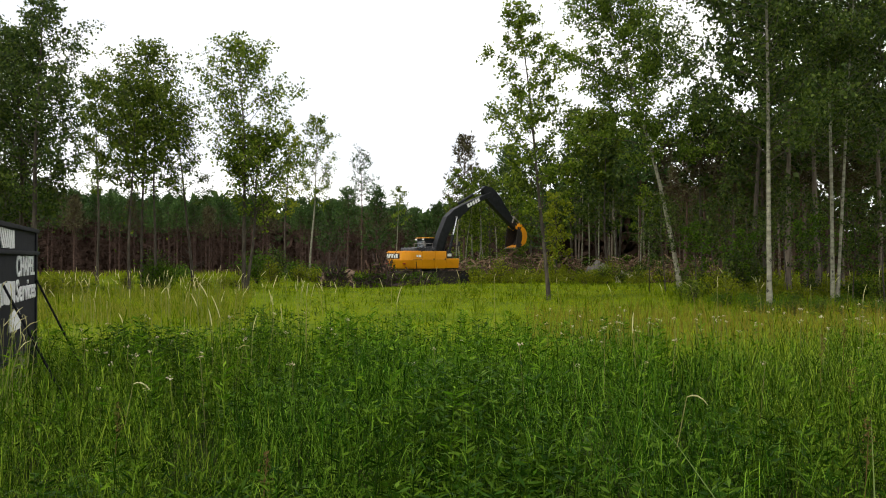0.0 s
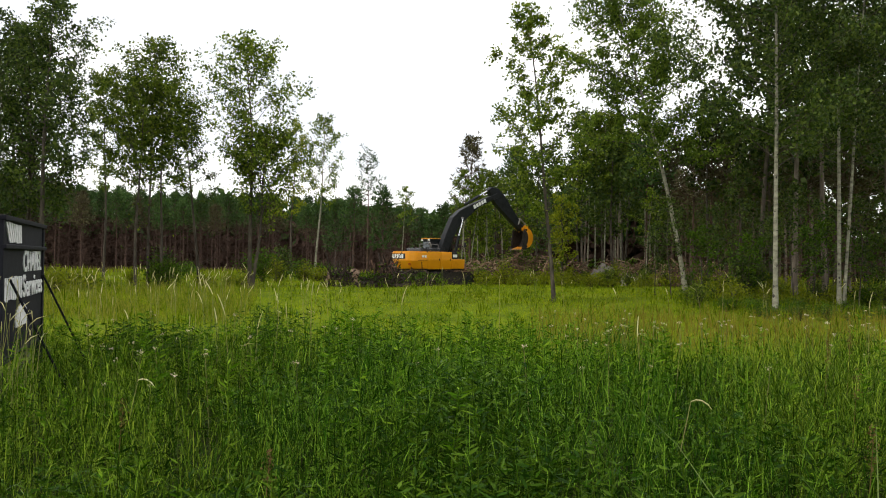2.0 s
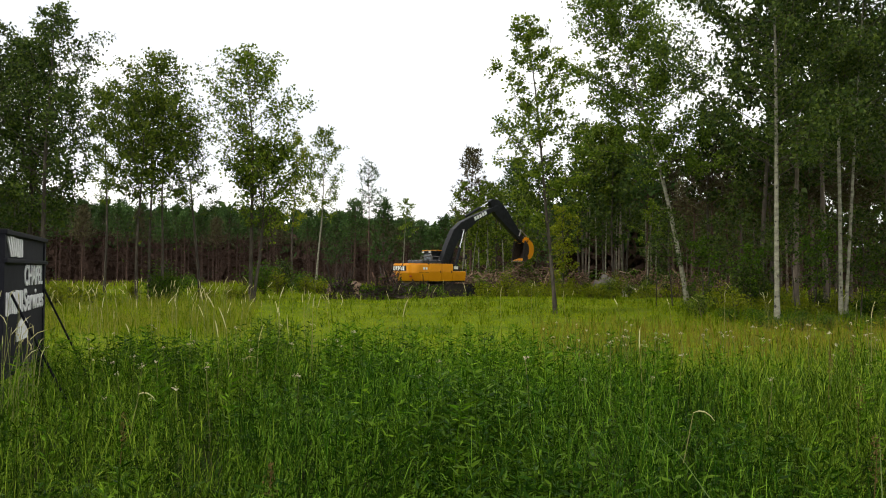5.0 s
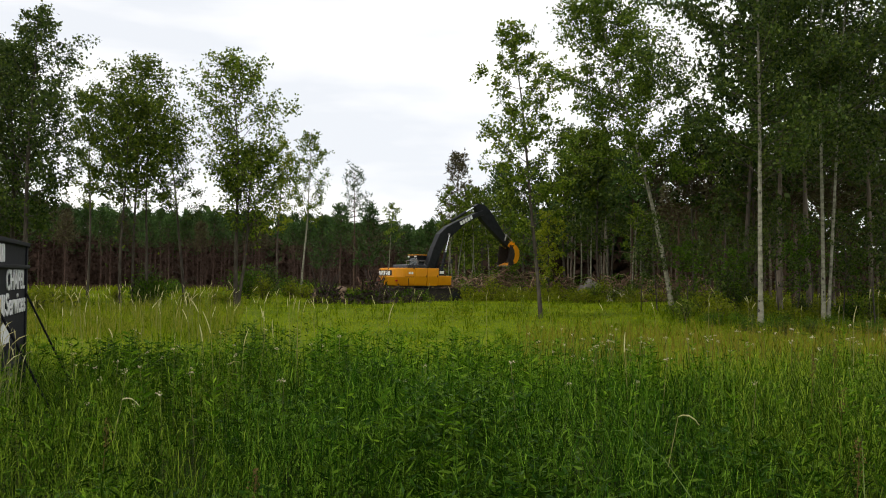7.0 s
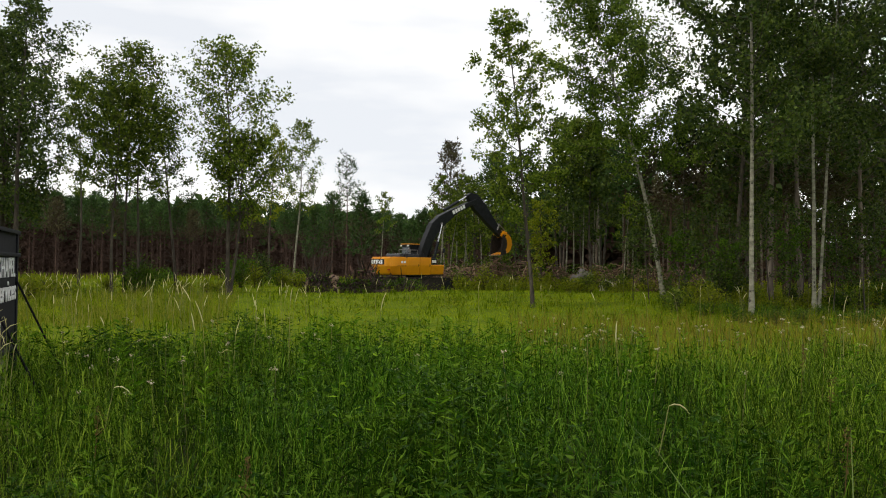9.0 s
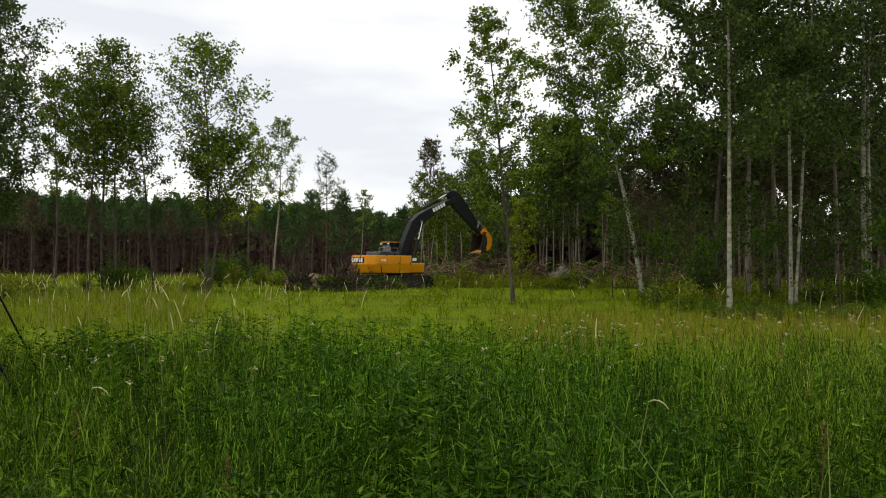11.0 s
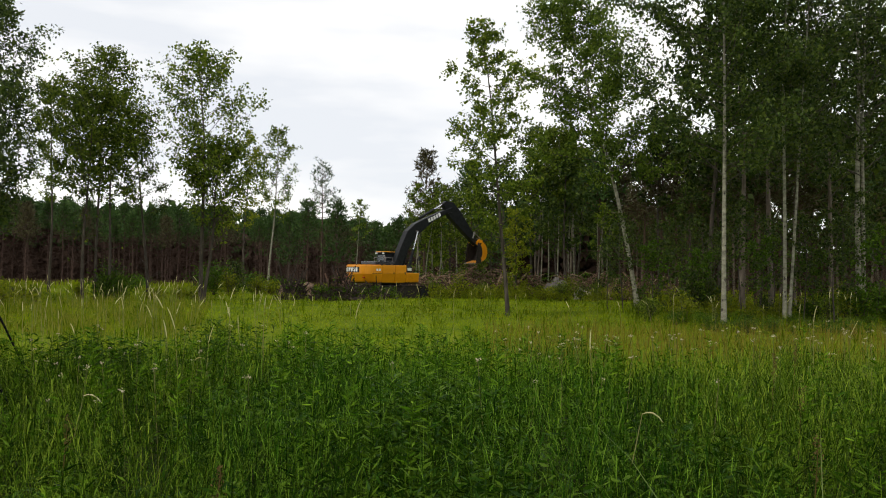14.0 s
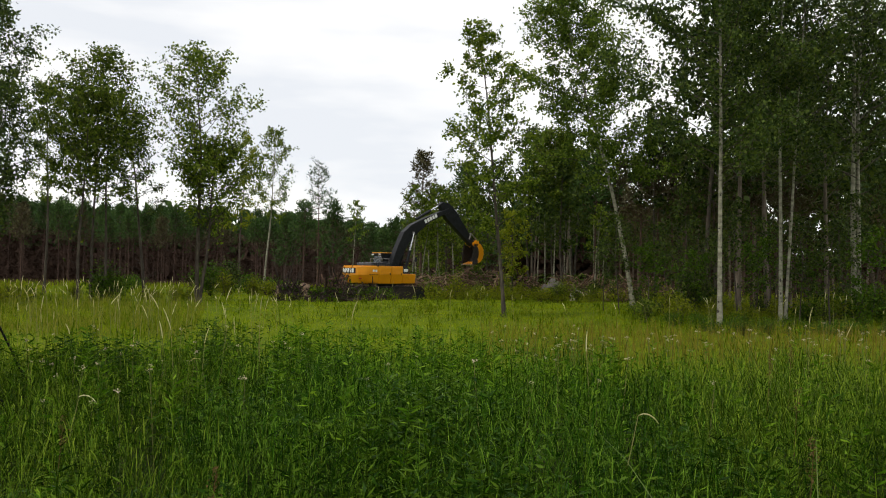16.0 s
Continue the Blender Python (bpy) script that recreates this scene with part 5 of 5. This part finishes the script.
    h = (0.07 + 0.22 * patchy(x, y, 0.3, 2.0) * patchy(x, y, 0.9, 1.0)) * rg.uniform(0.6, 1.4, len(x))
    tall = ((x < -0.22 * y - 1) & (y > 24) & (y < 46))
    h = np.where(tall, h * rg.uniform(1.3, 2.3, len(x)), h)
    v, f = blades(rg, x, y, h, 0.006 + 0.0007 * y * rg.uniform(0.5, 1.2, len(x)), rg.uniform(0.15, 0.9, len(x)), 1)
    tagged(new("field_grass", np_mesh("field_grass", v, f, M_FIELD)), "yellow-green field grass of the clearing", "grass", kind="stuff")

    # a strip of rusty dry grass along the wooded side
    n = 3400
    y = rg.uniform(15.5, 25.0, n)
    x = rg.uniform(0.10, 0.62, n) * y
    h = rg.uniform(0.3, 0.75, n)
    v, f = blades(rg, x, y, h, rg.uniform(0.006, 0.016, n), rg.uniform(0.05, 0.5, n), 2)
    tagged(new("rusty_grass", np_mesh("rusty_grass", v, f, M_DRYGRASS)), "rusty dry flowering grass", "grass", kind="stuff")
    # low broad-leaved weeds scattered through the field
    n = 4200
    cx_, cy_ = wedge_points(rg, 130, 16, 58, 0.8, 0.5)
    pk = rg.integers(0, len(cx_), n)
    x, y = cx_[pk] + rg.normal(size=n) * 0.3, cy_[pk] + rg.normal(size=n) * 0.3
    pos = np.stack([x, y, ground_z(x, y) + rg.uniform(0.02, 0.55, n)], 1)
    v, f = leaf_quads(rg, pos, 0.12, 0.05, droop=-0.2)
    tagged(new("low_weeds", np_mesh("low_weeds", v, f, M_LEAF_YELLOW)), "low leafy weeds among the field grass", "weeds", kind="stuff")
    # pale tall grass along the open side
    n = 8500
    y = rg.uniform(21, 41, n)
    x = -y * rg.uniform(0.20, 0.62, n) - 1.0
    h = (0.12 + 1.15 * patchy(x, y, 0.7, 3.0) ** 1.6) * rg.uniform(0.5, 1.1, n)
    v, f = blades(rg, x, y, h, rg.uniform(0.012, 0.03, n), rg.uniform(0.1, 0.6, n), 2)
    tagged(new("pale_grass", np_mesh("pale_grass", v, f, M_PALE)), "tall pale yellowish grass", "grass", kind="stuff")
    # coarse grass out to the edge of the far wood
    n = 9000
    x, y = wedge_points(rg, n, 58, 97, 0.9, 0.62)
    v, f = blades(rg, x, y, rg.uniform(0.25, 0.75, n), rg.uniform(0.04, 0.11, n), rg.uniform(0.1, 0.7, n), 2)
    tagged(new("far_grass", np_mesh("far_grass", v, f, M_FIELD)), "coarse grass at the far side of the clearing", "grass", kind="stuff")
    # the same meadow beside and behind the standpoint
    n = 12000
    x, y = rg.uniform(-16, 16, n), rg.uniform(-10, 14, n)
    keep = (np.abs(x) > 0.6 * y + 0.7) & (x * x + y * y > 1.2)
    x, y = x[keep], y[keep]
    v, f = blades(rg, x, y, rg.uniform(0.15, 0.6, len(x)), rg.uniform(0.008, 0.02, len(x)), rg.uniform(0.15, 0.95, len(x)), 2)
    tagged(new("verge_grass", np_mesh("verge_grass", v, f, M_TUFT)), "green grass of the verge", "grass", kind="stuff")
    # shorter grass all round the standpoint
    n = 15000
    x, y = rg.uniform(-6, 6, n), rg.uniform(-6, 4.2, n)
    h = (0.10 + 0.26 * clumped(x, y)) * rg.uniform(0.7, 1.3, n)
    v, f = blades(rg, x, y, h, rg.uniform(0.006, 0.013, n), rg.uniform(0.2, 0.95, n), 2)
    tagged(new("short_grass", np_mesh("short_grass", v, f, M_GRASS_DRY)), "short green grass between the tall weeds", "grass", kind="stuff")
    # taller tufts standing out of the field
    tx, ty = wedge_points(rg, 620, 13.5, 52, 0.85, 0.55)
    ey = rg.uniform(26.5, 40, 160)
    tx, ty = np.concatenate([tx, ey * rg.uniform(0.27, 0.60, 160)]), np.concatenate([ty, ey])
    k = 13
    hh = rg.uniform(0.10, 0.34, len(tx))
    px, py = np.repeat(tx, k) + rg.normal(size=len(tx) * k) * 0.12, np.repeat(ty, k) + rg.normal(size=len(tx) * k) * 0.12
    pos = np.stack([px, py, ground_z(px, py) + np.repeat(hh, k) * rg.uniform(0, 0.8, len(px))], 1)
    v, f = arching(rg, pos, rg.uniform(0.14, 0.30, len(pos)), rg.uniform(0.008, 0.02, len(pos)) + 0.0004 * py)
    tagged(new("field_tufts", np_mesh("field_tufts", v, f, M_TUFT)), "taller green tufts in the field grass", "grass", kind="stuff")
    # reddish plumes of dock and grass close by
    stalk, bits = [], []
    for xx, yy, h in ((2.05, 4.1, 0.80), (-2.1, 5.3, 0.72), (-0.95, 4.3, 0.62), (2.9, 6.0, 0.85), (3.6, 8.0, 0.9), (4.1, 8.6, 0.95)):
        z = float(ground_z(xx, yy))
        stalk.append((np.array([[xx, yy, z], [xx + 0.02, yy, z + h * 0.6], [xx + 0.04, yy, z + h]]), np.array([0.004, 0.003, 0.002])))
        t = rg.uniform(0, 1, 90)
        bits.append(np.stack([xx + 0.04 + rg.normal(size=90) * 0.018 * (1 - t * 0.7), yy + rg.normal(size=90) * 0.018, z + h - 0.16 + 0.22 * t], 1))
    v, f = joined([tubes(stalk, 4), leaf_quads(rg, np.concatenate(bits), 0.018, 0.009, droop=-0.6)])
    tagged(new("rusty_plumes", np_mesh("rusty_plumes", v, f, M_PLUME)), "reddish brown flowering plumes in the tall grass", "weeds", kind="stuff")
    # upright leafy forbs
    cx = np.array([-0.6, 0.4, 1.2, -4.1, -2.4, 2.6, 0.1, -1.2, -4.3, -1.3, -3.9, 0.5])
    cy = np.array([9.5, 12.0, 9.5, 10.5, 11.6, 10.5, 8.0, 12.2, 10.8, 11.9, 10.2, 12.4])
    pick = rg.integers(0, len(cx), 400)
    x, y = cx[pick] + rg.normal(size=400) * 0.50, cy[pick] + rg.normal(size=400) * 0.45
    ex_, ey_ = wedge_points(rg, 170, 4.0, 12.5, 0.8)
    x, y = np.concatenate([x, ex_]), np.concatenate([y, ey_])
    stems, lv = [], []
    for xx, yy in zip(x, y):
        h = rg.uniform(0.45, 1.0) * (1.0 if yy > 5 else 0.8)
        z = float(ground_z(xx, yy)) - 0.02
        ln = rg.normal(size=2) * 0.06
        stems.append((np.array([[xx, yy, z], [xx + ln[0] * 0.4, yy + ln[1] * 0.4, z + h * 0.5], [xx + ln[0], yy + ln[1], z + h]]), np.array([0.005, 0.004, 0.002])))
        m = int(40 * h)
        t = rg.uniform(0.2, 1.0, m) ** 0.8
        lv.append(np.stack([xx + ln[0] * t, yy + ln[1] * t, z + h * t], 1))
    pos = np.concatenate(lv)
    a = rg.uniform(0, 2 * np.pi, len(pos))
    v1, f1 = leaf_quads(rg, pos, 0.095, 0.017, droop=-0.05, along=np.stack([np.cos(a), np.sin(a), np.full(len(a), 0.35)], 1) * 2.2, spread=0.35)
    v2, f2 = tubes(stems, 4)
    v, f = joined([(v1, f1), (v2, f2)])
    tagged(new("leafy_forbs", np_mesh("leafy_forbs", v, f, M_FORB)), "upright leafy green meadow forbs", "weeds", kind="stuff")

    # goldenrod close by: straight stems set all round with narrow leaves, some with a paler top
    x, y = wedge_points(rg, 1500, 2.9, 9.5, 1.1)
    keep = clumped(x + 1.3, y - 0.7) > rg.uniform(0.25, 0.8, len(x))
    x, y = x[keep], y[keep]
    n, m = len(x), 26
    h = rg.uniform(0.42, 0.82, n) * np.clip((y - 0.4) / 3.4, 0.6, 1)
    ln = rg.normal(size=(n, 2)) * 0.06
    t = np.tile(np.linspace(0.25, 1.0, m), n)
    hh, xx, yy = np.repeat(h, m), np.repeat(x, m), np.repeat(y, m)
    pos = np.stack([xx + np.repeat(ln[:, 0], m) * t, yy + np.repeat(ln[:, 1], m) * t, ground_z(xx, yy) - 0.02 + hh * t], 1)
    a = np.tile(np.arange(m) * 2.4, n) + np.repeat(rg.uniform(0, 6.28, n), m)
    aim = np.stack([np.cos(a), np.sin(a), 0.1 + 1.1 * t ** 3], 1) * 2.2
    size = 0.6 + 0.5 * np.sin(np.pi * np.clip(t * 0.95, 0, 1))
    v1, f1 = leaf_quads(rg, pos, 0.10 * size, 0.0125 * size, droop=0.35, along=aim, spread=0.2)
    foot = np.stack([x, y, ground_z(x, y) - 0.02], 1)
    tip = foot + np.stack([ln[:, 0], ln[:, 1], h], 1)
    v2, f2 = tubes([(np.array([p, (p + q) / 2, q]), np.array([0.004, 0.003, 0.002])) for p, q in zip(foot, tip)], 3)
    v, f = joined([(v1, f1), (v2, f2)])
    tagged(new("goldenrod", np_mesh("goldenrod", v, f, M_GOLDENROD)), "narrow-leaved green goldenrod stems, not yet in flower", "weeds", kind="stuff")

    # bushy clumps of darker forbs
    stems, lv = [], []
    for cx_, cy_, rad, top, count in ((0.50, 4.5, 0.26, 0.64, 110), (0.05, 4.2, 0.2, 0.58, 50), (0.15, 6.0, 0.34, 0.84, 150), (-0.9, 9.2, 0.3, 0.9, 70), (1.1, 4.0, 0.2, 0.56, 60), (-3.9, 10.6, 0.34, 0.86, 130), (-3.3, 10.8, 0.30, 0.82, 80),
                                      (-2.5, 12.0, 0.35, 0.95, 90), (0.3, 10.8, 0.35, 0.85, 36), (-1.1, 4.5, 0.22, 0.5, 50), (-2.0, 4.6, 0.25, 0.55, 60), (1.75, 5.4, 0.3, 0.66, 70), (-1.3, 7.2, 0.3, 0.7, 60)):
        for k in range(count):
            xx, yy = cx_ + rg.normal() * rad, cy_ + rg.normal() * rad
            h, z = top * rg.uniform(0.65, 1.1), float(ground_z(xx, yy)) - 0.02
            ln = rg.normal(size=2) * 0.05
            stems.append((np.array([[xx, yy, z], [xx + ln[0] * 0.4, yy + ln[1] * 0.4, z + h * 0.5], [xx + ln[0], yy + ln[1], z + h]]), np.array([0.004, 0.003, 0.002])))
            t = rg.uniform(0.25, 1.0, 18) ** 0.8
            lv.append(np.stack([xx + ln[0] * t, yy + ln[1] * t, z + h * t], 1))
    pos = np.concatenate(lv)
    a = rg.uniform(0, 2 * np.pi, len(pos))
    v, f = joined([leaf_quads(rg, pos, 0.085, 0.018, droop=-0.1, along=np.stack([np.cos(a), np.sin(a), np.full(len(a), 0.3)], 1) * 2.2, spread=0.4), tubes(stems, 3)])
    tagged(new("dark_forbs", np_mesh("dark_forbs", v, f, M_FORB_DARK)), "bushy clumps of dark green forbs", "weeds", kind="stuff")

    # pale seed heads on thin stalks
    x1, y1 = wedge_points(rg, 80, 18, 38, 0.8, 0.58)
    x2 = rg.uniform(-15.5, -6.5, 95)
    y2 = rg.uniform(20, 36, 95)
    x3, y3 = wedge_points(rg, 16, 9.5, 12, 1.0, 0.5)
    x4, y4 = rg.uniform(-8.0, -2.5, 50), rg.uniform(14.5, 25, 50)
    x, y = np.concatenate([x1, x2, x3, x4]), np.concatenate([y1, y2, y3, y4])
    stalk, head = [], []
    for xx, yy in zip(x, y):
        h = rg.uniform(0.7, 1.25)
        z = float(ground_z(xx, yy)) - 0.02
        ln = np.array([rg.normal() * 0.065 - 0.02, rg.normal() * 0.05])
        p = [np.array([xx, yy, z]), np.array([xx + ln[0] * 0.4, yy + ln[1] * 0.4, z + h * 0.55]), np.array([xx + ln[0], yy + ln[1], z + h])]
        tip = p[2] + np.array([ln[0] * 1.0 + rg.normal() * 0.035 + 0.03, ln[1] * 0.8, rg.uniform(0.13, 0.28)])
        stalk.append((np.array(p), np.array([0.004, 0.004, 0.003])))
        r = rg.uniform(0.003, 0.006) + 0.00014 * yy
        bow = np.array([(tip[0] - p[2][0]) * 0.12 + rg.normal() * 0.01, 0, -0.01])
        head.append((np.array([p[2], p[2] * 0.65 + tip * 0.35, p[2] * 0.3 + tip * 0.7 + bow * 0.35, tip + bow]), np.array([0.004, r, r * 0.85, 0.003])))
    # tall stalks before the sign
    for k in range(44):
        yy = rg.uniform(7.5, 8.6)
        xx = -0.53 * yy + rg.uniform(-0.35, 0.30)
        z, h = float(ground_z(xx, yy)), rg.uniform(0.9, 1.5)
        d = rg.normal() * 0.06 + 0.03
        stalk.append((np.array([[xx, yy, z], [xx + d * 0.4, yy, z + h * 0.6], [xx + d, yy, z + h]]), np.array([0.004, 0.0035, 0.0025])))
        head.append((np.array([[xx + d, yy, z + h], [xx + d * 1.35, yy, z + h + 0.06], [xx + d * 1.8, yy, z + h + 0.09]]), np.array([0.0025, 0.0045, 0.0015])))
    # a few nodding heads close by
    for xx, yy, hz, sx in ((1.46, 5.0, 0.80, 1), (-2.3, 6.2, 0.78, 1), (-1.9, 8.2, 0.86, -1)):
        z = float(ground_z(xx, yy))
        a = np.array([xx, yy, z + hz])
        stalk.append((np.array([a - [0.06 * sx, 0, 0.30], a - [0.03 * sx, 0, 0.15], a]), np.array([0.003, 0.003, 0.002])))
        head.append((np.array([a, a + [0.03 * sx, 0, 0.010], a + [0.065 * sx, 0, 0.006], a + [0.10 * sx, 0, -0.016], a + [0.128 * sx, 0, -0.05]]), np.array([0.002, 0.004, 0.005, 0.004, 0.0015])))
    v1, f1 = tubes(stalk, 4)
    v2, f2 = tubes(head, 5)
    v, f = joined([(v1, f1), (v2, f2)])
    me = np_mesh("seed_heads", v, f, [M_STALK, M_SEED], np.concatenate([np.zeros(len(f1)), np.ones(len(f2))]))
    tagged(new("seed_heads", me), "pale dry grass seed heads on thin stalks", "seed heads", kind="stuff")

    # pale flower heads
    x1, y1 = rg.uniform(1.5, 8.0, 90), rg.uniform(10.5, 14.0, 90)
    x2, y2 = wedge_points(rg, 30, 6, 11, 1.0, 0.5)
    x3, y3 = rg.uniform(-4.5, -1.0, 26), rg.uniform(9, 12, 26)
    stalk, petal = [], []
    for xx, yy in zip(np.concatenate([x1, x2, x3]), np.concatenate([y1, y2, y3])):
        h = rg.uniform(0.65, 1.0)
        z = float(ground_z(xx, yy)) - 0.02
        tip = np.array([xx + rg.normal() * 0.05, yy + rg.normal() * 0.05, z + h])
        stalk.append((np.array([[xx, yy, z], tip]), np.array([0.004, 0.0025])))
        petal.append(tip + rg.normal(size=(10, 3)) * [0.013, 0.013, 0.006])
    v1, f1 = tubes(stalk, 4)
    v2, f2 = leaf_quads(rg, np.concatenate(petal), 0.018, 0.014, droop=-0.3)
    v, f = joined([(v1, f1), (v2, f2)])
    me = np_mesh("wildflowers", v, f, [M_STALK, M_PETAL], np.concatenate([np.zeros(len(f1)), np.ones(len(f2))]))
    tagged(new("wildflowers", me), "small pale pink and white wildflowers", "flowers", kind="stuff")


build_meadow()
